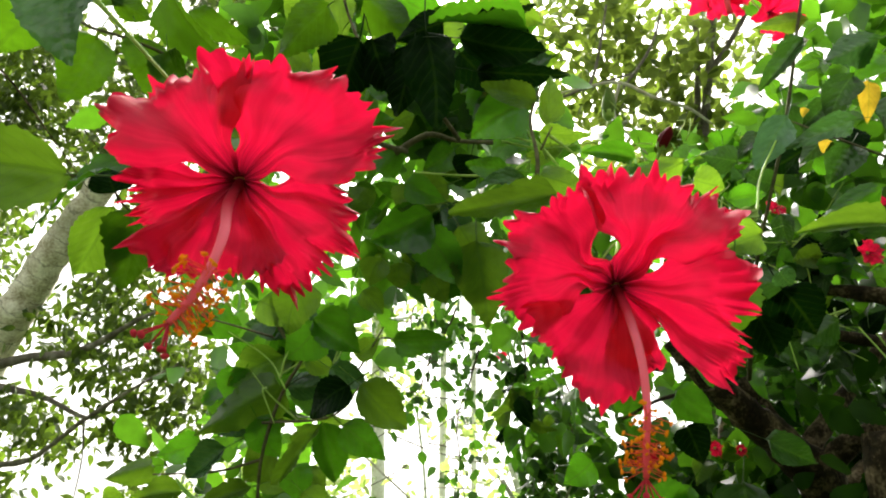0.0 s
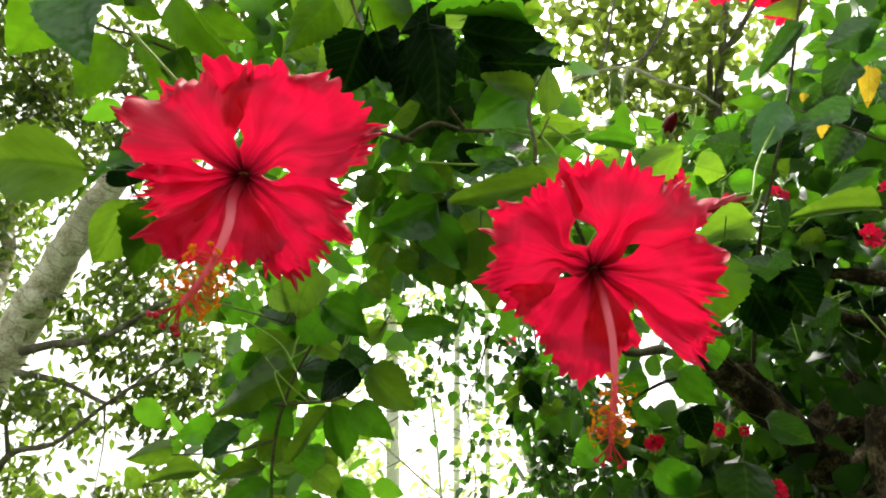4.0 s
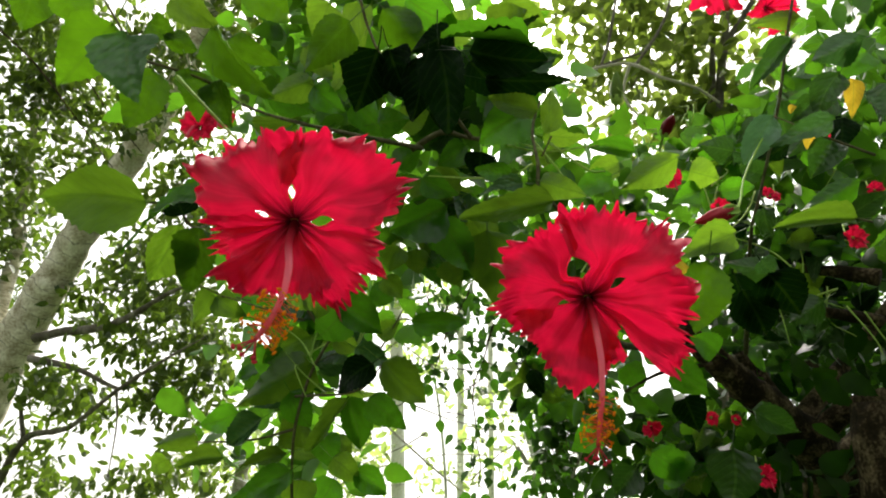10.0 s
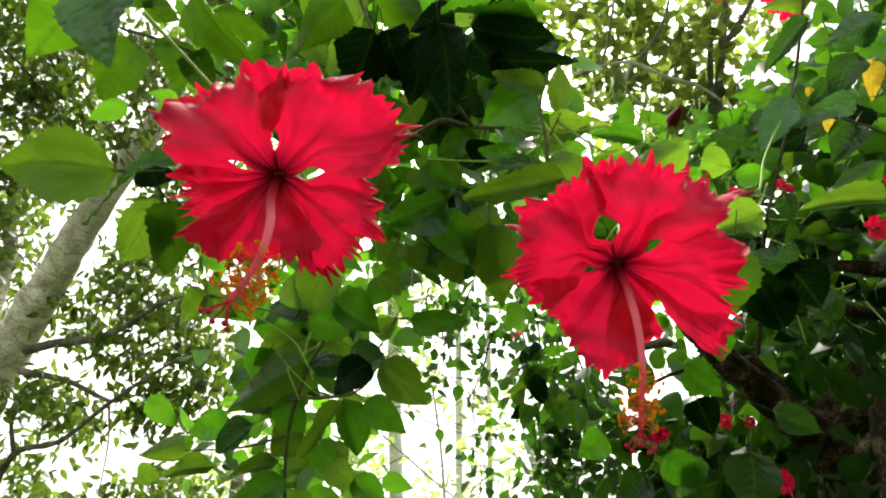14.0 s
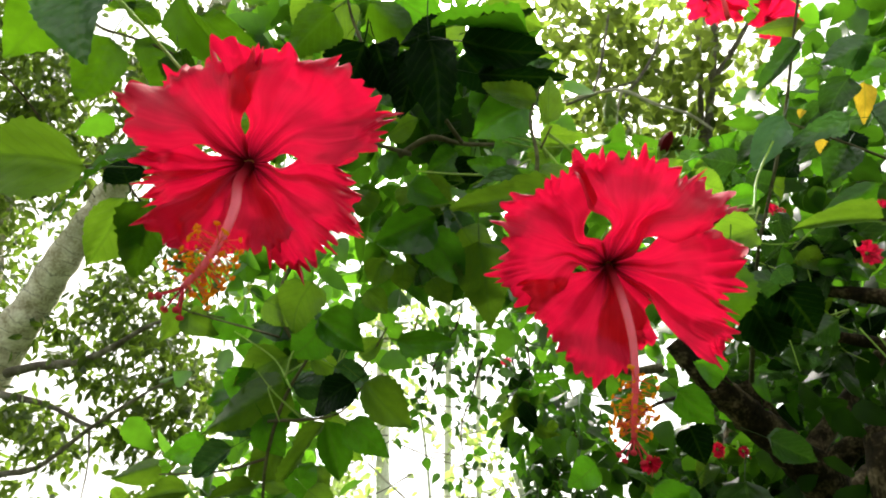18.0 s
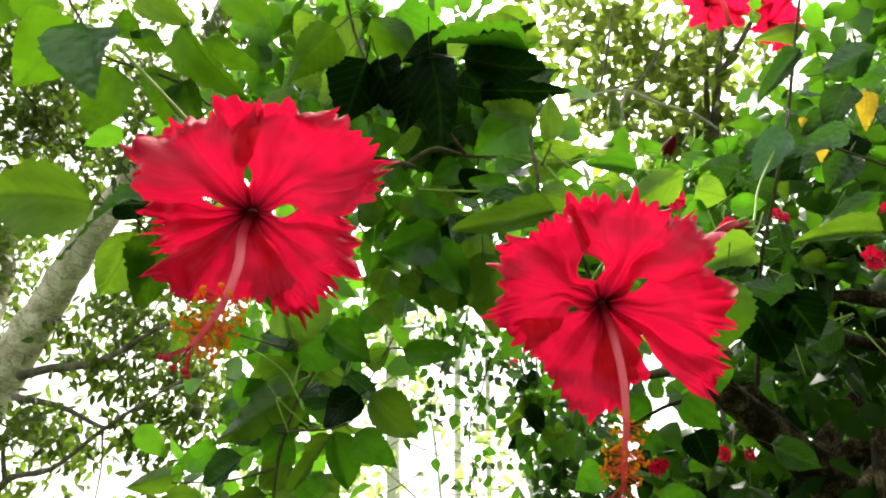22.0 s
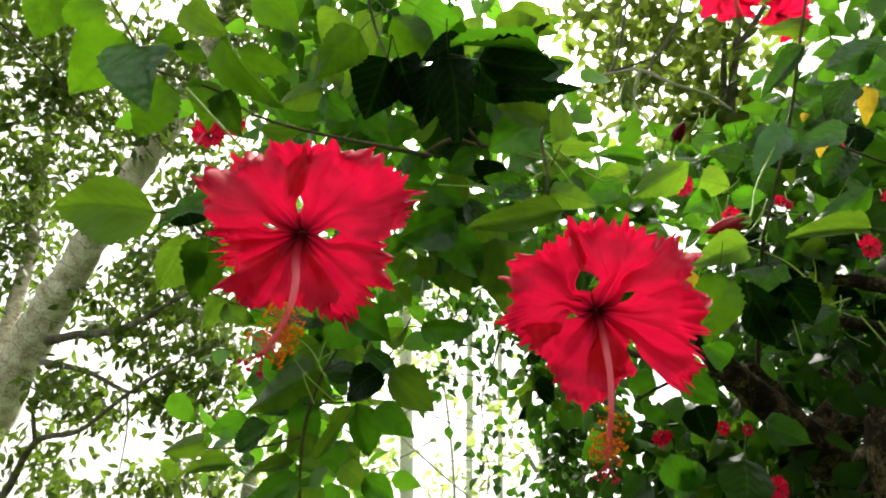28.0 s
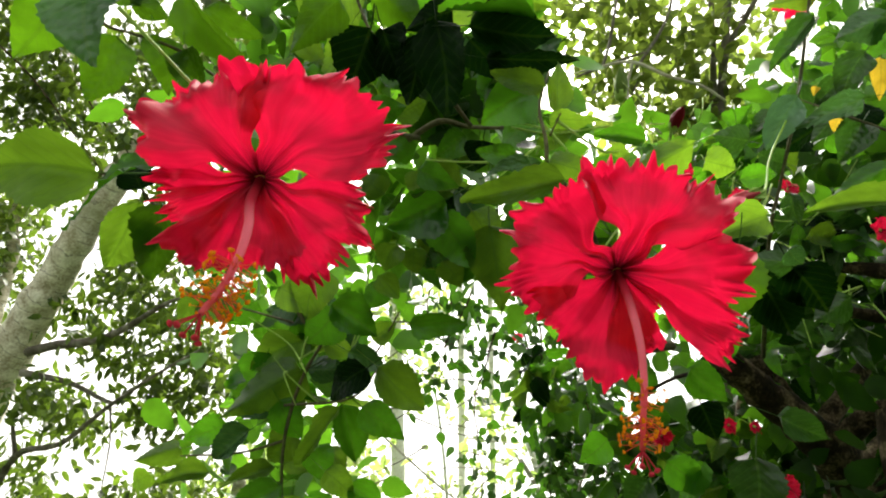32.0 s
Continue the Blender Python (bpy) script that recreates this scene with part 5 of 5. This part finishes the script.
clump(shrub_leaves, (0.429, 1.973, 1.911), (0.08, 0.10, 0.08), 26, 0.078)
clump(shrub_leaves, (0.583, 1.549, 1.882), (0.07, 0.10, 0.05), 7, 0.078)
clump(shrub_leaves, (-0.049, 1.007, 2.048), (0.06, 0.10, 0.05), 12, 0.078)
clump(shrub_leaves, (-0.123, 1.019, 2.134), (0.07, 0.10, 0.07), 24, 0.078)
clump(shrub_leaves, (-0.361, 1.149, 2.427), (0.16, 0.15, 0.07), 75, 0.078)
clump(shrub_leaves, (-0.163, 1.155, 2.429), (0.12, 0.15, 0.08), 60, 0.078)
clump(shrub_leaves, (-0.357, 1.141, 2.680), (0.17, 0.15, 0.08), 50, 0.078)
clump(shrub_leaves, (-0.497, 1.208, 2.526), (0.13, 0.20, 0.08), 45, 0.078)
clump(shrub_leaves, (-0.309, 1.420, 1.621), (0.14, 0.15, 0.06), 34, 0.078)
clump(shrub_leaves, (-0.150, 0.998, 2.763), (0.40, 0.30, 0.09), 140, 0.078)
clump(shrub_leaves, (0.979, 1.030, 2.778), (0.09, 0.30, 0.11), 90, 0.078)
clump(shrub_leaves, (1.287, 1.426, 2.427), (0.17, 0.30, 0.60), 330, 0.078)
clump(shrub_leaves, (0.499, 1.885, 2.102), (0.14, 0.20, 0.14), 70, 0.078)
shrub_leaves.build("foliage", leaf_bush, shrub, "deep green toothed leaves")


# ---- unseen shrubs, added overhead and behind to block light from that side ----
garden = tagged(new("light_blocking_shrub"), "unseen tall leafy shrub added to block light from behind and above", "shrub")
blocker_leaves = Foliage(18, TOOTHED, 0.66, -0.4)
rs = random.Random(4)
for i in range(15):
    a = radians(150 + 240 * i / 14)
    far = 2.3 + rs.uniform(-0.3, 0.4)
    foot = Vector((far * math.cos(a), far * math.sin(a) - 0.3, 0))
    tall = rs.uniform(1.9, 2.6)
    lean = Vector((-foot.x, -foot.y, 0)).normalized() * rs.uniform(0.1, 0.5)
    tube_part("stem", [foot - Vector((0, 0, 0.05)), foot + lean * 0.4 + Vector((0, 0, tall * 0.5)), foot + lean * 1.2 + Vector((0, 0, tall))], [0.04, 0.03, 0.012], bark_dark, garden)
    for k in range(5):
        z = tall * (0.2 + 0.2 * k) + rs.uniform(-0.1, 0.1)
        clump(blocker_leaves, foot + lean * (z / tall) + Vector((rs.uniform(-0.2, 0.2), rs.uniform(-0.2, 0.2), z)), (rs.uniform(0.35, 0.6), rs.uniform(0.35, 0.6), rs.uniform(0.3, 0.45)), 75, 0.11)
# loose canopy out of view, added to dim the fronts of leaves and petals
for i in range(5):
    clump(blocker_leaves, (rs.uniform(-1.3, 1.3), rs.uniform(-1.5, -0.1), rs.uniform(2.55, 2.95)), (0.5, 0.4, 0.22), 90, 0.11)
blocker_leaves.build("foliage", leaf_bush, garden, "deep green toothed leaves")


# ---- flowers ----
def petal_mesh(seed, angle, left, right, length, rise, cup, fringe, rim, neck=0.85, hole=0.27, rows=36, cols=110):
    """A petal in the flower's own axes (z to the viewer): a claw that widens into a frilled, toothed and folded fan.
    left, right: how far it spreads to either side of its middle; rim: how far its lobes reach, from right to left."""
    rs = random.Random(seed)
    ph = [rs.uniform(0, 6.28) for _ in range(9)]
    off = Vector((rs.uniform(-50, 50), rs.uniform(-50, 50), 0))
    curl_l, curl_r = rs.uniform(-0.05, 0.32), rs.uniform(-0.05, 0.32)
    # ragged rim: a few broad lobes with pointed teeth of uneven depth between them
    marks = [-1.0]
    while marks[-1] < 1:
        marks.append(marks[-1] + rs.choice((0.05, 0.07, 0.09, 0.12, 0.15)) * rs.uniform(0.85, 1.15))
    heights = [rs.uniform(0.1, 1.0) ** 1.3 for _ in marks]
    leans = [rs.uniform(-0.10, 0.10) for _ in marks]
    verts, faces, uvs = [], [], []
    for i in range(cols + 1):
        v = i / cols * 2 - 1
        c = max(j for j, x in enumerate(marks) if x <= v + 1e-9)
        c = min(c, len(marks) - 2)
        f = (v - marks[c]) / (marks[c + 1] - marks[c])
        skew = 0.5 + 2.2 * leans[c]
        rise_in = f / skew if f < skew else (1 - f) / (1 - skew)
        tooth = math.sin(1.571 * min(1.0, max(0.0, rise_in))) ** 0.85 * (0.20 + 0.80 * heights[c]) + 0.16 * noise.noise(Vector((v * 14, 2, 9)) + off) + 0.10 * noise.noise(Vector((v * 37, 5, 9)) + off)
        wide = marks[c + 1] - marks[c]
        q = (v * 0.5 + 0.5) * (len(rim) - 1)
        b = min(int(q), len(rim) - 2)
        w = 0.5 - 0.5 * math.cos(math.pi * (q - b))
        reach = rim[b] * (1 - w) + rim[b + 1] * w
        notch = 1.25 * fringe * (1 - tooth)
        side = right if v < 0 else left
        for j in range(rows + 1):
            s = j / rows
            r = length * reach * (0.03 + 0.97 * s) * (1.01 - notch * s ** 4)
            g = min(1.0, max(0.0, (s - hole) / 0.24)) if s > hole else min(1.0, max(0.0, (hole - s) / 0.16))
            g = g * g * (3 - 2 * g)
            a = angle + v * side * (neck + (1 - neck) * g) + 0.10 * s * noise.noise(Vector((v * 2.2, s * 1.5, 3)) + off)
            a += leans[c] * wide * 3.0 * s ** 9 * math.sin(math.pi * f)
            flat = Vector((math.cos(a), math.sin(a), 0)) * (reach * s)
            big = noise.noise(Vector((v * 1.5, s * 1.1, 7)) + off) * 0.24
            mid = noise.noise(flat * 3.1 + off) * 0.25
            ruffle = noise.noise(flat * 7.5 + off) * 0.10
            frill = math.sin(v * 17 + ph[2] + 2.5 * noise.noise(flat * 3 + off)) * 0.045
            z = rise * (1 - math.exp(-4.0 * s)) - cup * s * s - 0.008 + length * (s ** 1.3 * (big + mid) + s ** 2.6 * ruffle + s ** 5 * frill)
            z += length * s * max(0.0, abs(v) - 0.55) ** 1.5 * (curl_r if v < 0 else curl_l) * 2.2
            # radial pleats that fan out with the veins, deepest half way out
            pleat = noise.noise(Vector((v * 2.4, s * 0.9, 11)) + off) * 0.15 + noise.noise(Vector((v * 6.0, s * 1.6, 17)) + off) * 0.012
            z += length * pleat * math.sin(math.pi * min(1.0, 0.12 + 0.80 * s))
            z += length * 0.0007 * s * math.sin(v * 46 + ph[6] + 3 * s + 2.0 * noise.noise(Vector((v * 5, s, 23)) + off))
            verts.append((r * math.cos(a), r * math.sin(a), z))
            uvs.append((v * 0.5 + 0.5, s))
    m = rows + 1
    for i in range(cols):
        for j in range(rows):
            a = i * m + j
            faces.append((a, a + m, a + m + 1, a + 1))
    return verts, faces, uvs


def stamen_mesh():
    bm = bmesh.new()
    bmesh.ops.create_cone(bm, cap_ends=True, segments=5, radius1=0.00024, radius2=0.00018, depth=0.0075, matrix=pose(0, 0, 0.00375))
    made = bmesh.ops.create_icosphere(bm, subdivisions=1, radius=0.00088, matrix=pose(0, 0, 0.0076) @ Matrix.Diagonal((1.25, 0.8, 0.75, 1)))
    for v in made["verts"]:
        v.co += Vector((noise.noise(v.co * 900), noise.noise(v.co * 800 + Vector((5, 1, 2))), 0)) * 0.0004
        for f in v.link_faces:
            f.material_index = 1
    data = bpy.data.meshes.new("stamen")
    bm.to_mesh(data)
    bm.free()
    data.materials.append(filament_pink)
    data.materials.append(anther_orange)
    return data


def stigma_mesh():
    bm = bmesh.new()
    bmesh.ops.create_cone(bm, cap_ends=True, segments=6, radius1=0.00035, radius2=0.00035, depth=0.009, matrix=pose(0, 0, 0.0045))
    bmesh.ops.create_icosphere(bm, subdivisions=2, radius=0.0013, matrix=pose(0, 0, 0.0095) @ Matrix.Diagonal((1, 1, 0.7, 1)))
    data = bpy.data.meshes.new("stigma")
    bm.to_mesh(data)
    bm.free()
    data.materials.append(stigma_red)
    return smooth(data)


STAMEN, STIGMA = stamen_mesh(), stigma_mesh()


def sepal_mesh(size):
    verts, faces = [], []
    for j in range(6):
        s = j / 5
        w = size * 0.22 * math.sin(math.pi * (0.18 + 0.82 * s) ** 0.8)
        for c in (-1, 0, 1):
            verts.append((c * w, size * 0.12 + size * 0.1 * math.sin(s * 2.2), size * s - 0.12 * size * abs(c)))
        if j:
            a = 3 * (j - 1)
            faces += [(a, a + 1, a + 4, a + 3), (a + 1, a + 2, a + 5, a + 4)]
    data = bpy.data.meshes.new("sepal")
    data.from_pydata(verts, [], faces)
    data.materials.append(stem_green)
    return smooth(data)


SEPAL = sepal_mesh(0.022)


def hibiscus(place, turn, size, petals, column, stalk, seed, label):
    """A large open flower: frilled petals, a long column with stamens and stigmas, a calyx and its stalk."""
    rs = random.Random(seed)
    top = tagged(new("hibiscus_flower"), label, "flower", "large hibiscus flowers")
    top.matrix_basis = pose(*place, *turn) @ Matrix.Diagonal((size, size, size, 1))
    for p in petals:
        part("petal", blade_mesh("petal", petal_mesh(*p), petal_red), None, top)
    radii = [0.0022, 0.0020, 0.0018, 0.0015, 0.0013, 0.0011]
    col = part("staminal_column", tube_mesh("staminal_column", column, radii, 10, 8, 0.05), column_pink, top, "long pink column")
    pts = [p for p, w in spline(column, 16)]
    first = int(len(pts) * 0.64)
    for i in range(84):
        j = rs.randint(first, len(pts) - 3)
        way = (pts[j + 1] - pts[j - 1]).normalized()
        out = way.orthogonal().normalized()
        out.rotate(Matrix.Rotation(rs.uniform(0, 6.28), 3, way))
        aim = (out + way * rs.uniform(-0.2, 0.6)).normalized()
        st = part("stamen", STAMEN, None, col)
        size = rs.uniform(0.55, 1.2)
        st.matrix_basis = Matrix.Translation(pts[j] + out * 0.001) @ aim.to_track_quat("Z", "Y").to_matrix().to_4x4() @ Matrix.Diagonal((size, size, size, 1))
    end = (pts[-1] - pts[-4]).normalized()
    side = end.orthogonal().normalized()
    for i in range(5):
        o = side.copy()
        o.rotate(Matrix.Rotation(i * 1.257 + 0.4, 3, end))
        aim = (end + o * 0.75).normalized()
        sg = part("stigma", STIGMA, None, col, "round red tip")
        sg.matrix_basis = Matrix.Translation(pts[-1]) @ aim.to_track_quat("Z", "Y").to_matrix().to_4x4()
    back = Vector(stalk[0]) - Vector((0, 0, 0.008))
    calyx = part("calyx", tube_mesh("calyx", [back, back * 0.6, back * 0.5 + Vector((0, 0, -0.004))], [0.003, 0.006, 0.005], 10, 5, 0.05), stem_green, top)
    for i in range(5):
        sp = part("sepal", SEPAL, None, calyx)
        sp.matrix_basis = Matrix.Translation(back * 0.9) @ (-back).to_track_quat("Z", "Y").to_matrix().to_4x4() @ pose(0, 0, 0, 0, 0, 72 * i)
    part("flower_stalk", tube_mesh("flower_stalk", stalk, [0.0012, 0.0008, 0.0007, 0.0008, 0.0012][:len(stalk)], 8, 8, 0.08), stem_green, top, "thin pale green stalk")
    return top


R = math.radians
hibiscus((-0.075, 0.236, 1.659), (116, -0.5, 1.2), 1.115, [
    (11, R(124), R(50), R(46), 0.0648, 0.016, 0.004, 0.15, (0.68, 0.70, 0.74, 0.80, 0.86, 0.92, 1.06, 0.92, 0.74), 0.74),
    (12, R(40), R(58), R(45), 0.0640, 0.013, 0.005, 0.15, (0.82, 1.0, 1.08, 1.05, 1.0, 0.92, 0.84, 0.78, 0.74), 0.68),
    (13, R(-40), R(42), R(38), 0.0625, 0.004, 0.004, 0.17, (0.80, 0.88, 0.92, 0.86, 0.84, 0.98, 0.88, 0.80, 0.70), 0.68),
    (14, R(-104), R(52), R(42), 0.0530, 0.010, 0.000, 0.10, (0.94, 0.94, 0.91, 0.85, 0.80, 0.76, 0.76, 0.80, 0.80), 0.95),
    (15, R(198), R(36), R(34), 0.0556, 0.002, 0.004, 0.19, (0.82, 1.0, 0.94, 0.84, 0.9, 0.96, 0.88, 0.86, 0.85), 0.76),
], [(0, -0.001, -0.008), (0.002, -0.011, 0.012), (0.006, -0.022, 0.028), (0.007, -0.033, 0.042), (0.004, -0.043, 0.050), (-0.001, -0.051, 0.055)],
    [(-0.003, 0.004, -0.022), (-0.020, 0.028, -0.034), (-0.036, 0.044, -0.030), (-0.050, 0.060, -0.022), (-0.066, 0.077, -0.020)], 5,
    "large open red hibiscus with frilled petals, drooping orange stamens")
hibiscus((0.097, 0.278, 1.630), (116, -0.5, 1.2), 0.985, [
    (21, R(68), R(52), R(45), 0.0714, 0.016, 0.000, 0.14, (0.72, 0.98, 1.0, 0.88, 0.83, 0.84, 0.83, 0.88, 0.76), 0.49, 0.31),
    (22, R(161), R(46), R(54), 0.0693, 0.012, 0.002, 0.12, (0.84, 0.80, 0.82, 0.96, 0.92, 0.86, 0.92, 0.82, 0.7), 0.46, 0.31),
    (23, R(255), R(50), R(64), 0.0651, 0.006, 0.004, 0.11, (0.75, 0.74, 0.74, 0.80, 0.94, 0.98, 0.86, 0.8, 0.76), 0.95),
    (24, R(-66), R(30), R(34), 0.0470, 0.003, 0.002, 0.08, (0.8, 0.85, 0.9, 0.96, 0.9, 0.82, 0.70, 0.60, 0.54), 0.95),
    (25, R(-15), R(50), R(30), 0.0815, 0.005, 0.006, 0.13, (0.92, 1.0, 0.99, 0.9, 0.82, 0.8, 0.88, 0.72, 0.66), 0.80),
], [(0, -0.001, -0.008), (-0.001, -0.012, 0.015), (-0.002, -0.029, 0.036), (-0.005, -0.045, 0.052), (-0.008, -0.058, 0.060), (-0.010, -0.068, 0.066)],
    [(0.002, 0.004, -0.022), (0.010, 0.020, -0.040), (0.016, 0.022, -0.070), (0.02, 0.01, -0.12)], 6,
    "large open red hibiscus with ragged frilled petals, hanging column")


def small_flower(place, size, turn, tilt):
    """A red flower further off in the bushes."""
    rs = random.Random(int(place[0] * 1000) + 7)
    top = tagged(new("hibiscus_flower"), "small red hibiscus flower deeper among the green leaves", "flower", "distant red flowers")
    top.matrix_basis = pose(*place, 100 + tilt, 15 * math.sin(turn), 10)
    for i in range(5):
        part("petal", blade_mesh("petal", petal_mesh(rs.randint(0, 999), R(72 * i + turn), R(42), R(42), size * 0.5, size * 0.2, -size * 0.05, 0.12, (0.8, 0.95, 0.85, 1.0, 0.8), rows=10, cols=30), petal_red), None, top)
    part("staminal_column", tube_mesh("staminal_column", [(0, 0, 0), (0, -size * 0.15, size * 0.3), (0, -size * 0.5, size * 0.45)], [size * 0.03, size * 0.025, size * 0.03], 6, 4), column_pink, top)
    part("flower_stalk", tube_mesh("flower_stalk", [(0, 0, -size * 0.05), (0, size * 0.3, -size * 0.4), (size * 0.2, size * 0.7, -size * 0.7)], [0.002, 0.0015, 0.0015], 6, 4), stem_green, top)
    return top


small_flower((0.437, 1.020, 2.172), 0.051, 10, 20)
small_flower((0.587, 0.952, 2.092), 0.043, 40, -30)
small_flower((0.469, 0.786, 2.436), 0.153, 0, 10)
small_flower((0.555, 0.768, 2.363), 0.107, 30, 25)
small_flower((-0.378, 0.710, 2.069), 0.062, 20, 0)
small_flower((-0.352, 0.720, 2.094), 0.051, 50, 0)
small_flower((0.520, 1.640, 1.792), 0.062, 0, 40)
small_flower((0.580, 1.172, 1.625), 0.049, 60, 0)
small_flower((0.502, 1.175, 1.730), 0.032, 0, 0)
small_flower((0.549, 1.178, 1.728), 0.025, 30, 0)
small_flower((0.650, 0.852, 1.956), 0.046, 0, 0)
small_flower((0.432, 0.826, 1.997), 0.035, 10, 40)
small_flower((0.211, 2.053, 2.193), 0.043, 0, 60)
small_flower((0.377, 2.274, 1.972), 0.041, 0, 50)
small_flower((0.736, 0.952, 2.219), 0.036, 0, 0)
small_flower((0.814, 0.998, 2.131), 0.042, 0, 0)


def closed_bud(base, tip, width, material, stalk_from, label):
    """A furled bud: a twisted spindle of petals in a green calyx, on its stalk."""
    b, t = Vector(base), Vector(tip)
    length = (t - b).length
    top = tagged(new("flower_bud"), label, "flower bud", "hibiscus buds")
    top.matrix_basis = Matrix.Translation(b) @ (t - b).to_track_quat("Z", "Y").to_matrix().to_4x4()
    verts, faces = [], []
    for j in range(15):
        s = j / 14
        r = width * 0.5 * math.sin(math.pi * min(1, 0.12 + 0.88 * s) ** 0.9) ** 0.7 * (1 - 0.15 * s)
        for i in range(20):
            a = 2 * math.pi * i / 20
            q = r * (1 + 0.16 * math.sin(5 * a + 3.5 * s))
            verts.append((q * math.cos(a), q * math.sin(a), length * s))
        if j:
            for i in range(20):
                e = (i + 1) % 20
                faces.append((20 * (j - 1) + i, 20 * (j - 1) + e, 20 * j + e, 20 * j + i))
    data = bpy.data.meshes.new("furled_petals")
    data.from_pydata(verts, [], faces)
    part("furled_petals", smooth(data), material, top)
    cup = part("calyx", tube_mesh("calyx", [(0, 0, -0.12 * length), (0, 0, 0), (0, 0, 0.22 * length)], [width * 0.12, width * 0.42, width * 0.46], 10, 4, 0.05), stem_green, top)
    for i in range(5):
        sp = part("sepal", SEPAL, None, cup)
        k = length * 0.5 / 0.022
        sp.matrix_basis = pose(0, 0, 0, 0, 0, 72 * i) @ Matrix.Diagonal((k, k * width / length * 3.4, k, 1))
    inv = top.matrix_basis.inverted()
    part("bud_stalk", tube_mesh("bud_stalk", [inv @ Vector(q) for q in stalk_from] + [(0, 0, -0.1 * length)], [width * 0.08] * len(stalk_from) + [width * 0.12], 6, 6, 0.05), stem_green, top)
    return top


bud_wilted = plain_material("wilted_bud", (0.20, 0.012, 0.028), 0.6, (0.2, 0.01, 0.02))
bud_green = plain_material("green_bud", (0.16, 0.24, 0.06), 0.55, (0.2, 0.32, 0.06))
closed_bud((0.345, 0.598, 1.865), (0.283, 0.567, 1.832), 0.0175, bud_red, [(0.443, 0.657, 2.028), (0.386, 0.630, 1.939), (0.362, 0.610, 1.888)], "wilted dark red hibiscus bud on a green stalk")
closed_bud((0.445, 1.042, 2.291), (0.452, 0.992, 2.303), 0.0250, bud_wilted, [(0.494, 1.252, 2.273), (0.459, 1.133, 2.287)], "furled dark red hibiscus bud among leaves")
closed_bud((0.412, 1.239, 2.529), (0.412, 1.205, 2.599), 0.0340, bud_green, [(0.421, 1.360, 2.388), (0.414, 1.292, 2.461)], "closed green hibiscus bud on a long stalk")
closed_bud((-0.199, 0.432, 1.896), (-0.195, 0.429, 1.903), 0.0110, bud_green, [(-0.222, 0.453, 1.897), (-0.209, 0.442, 1.897)], "tiny green calyx without petals")
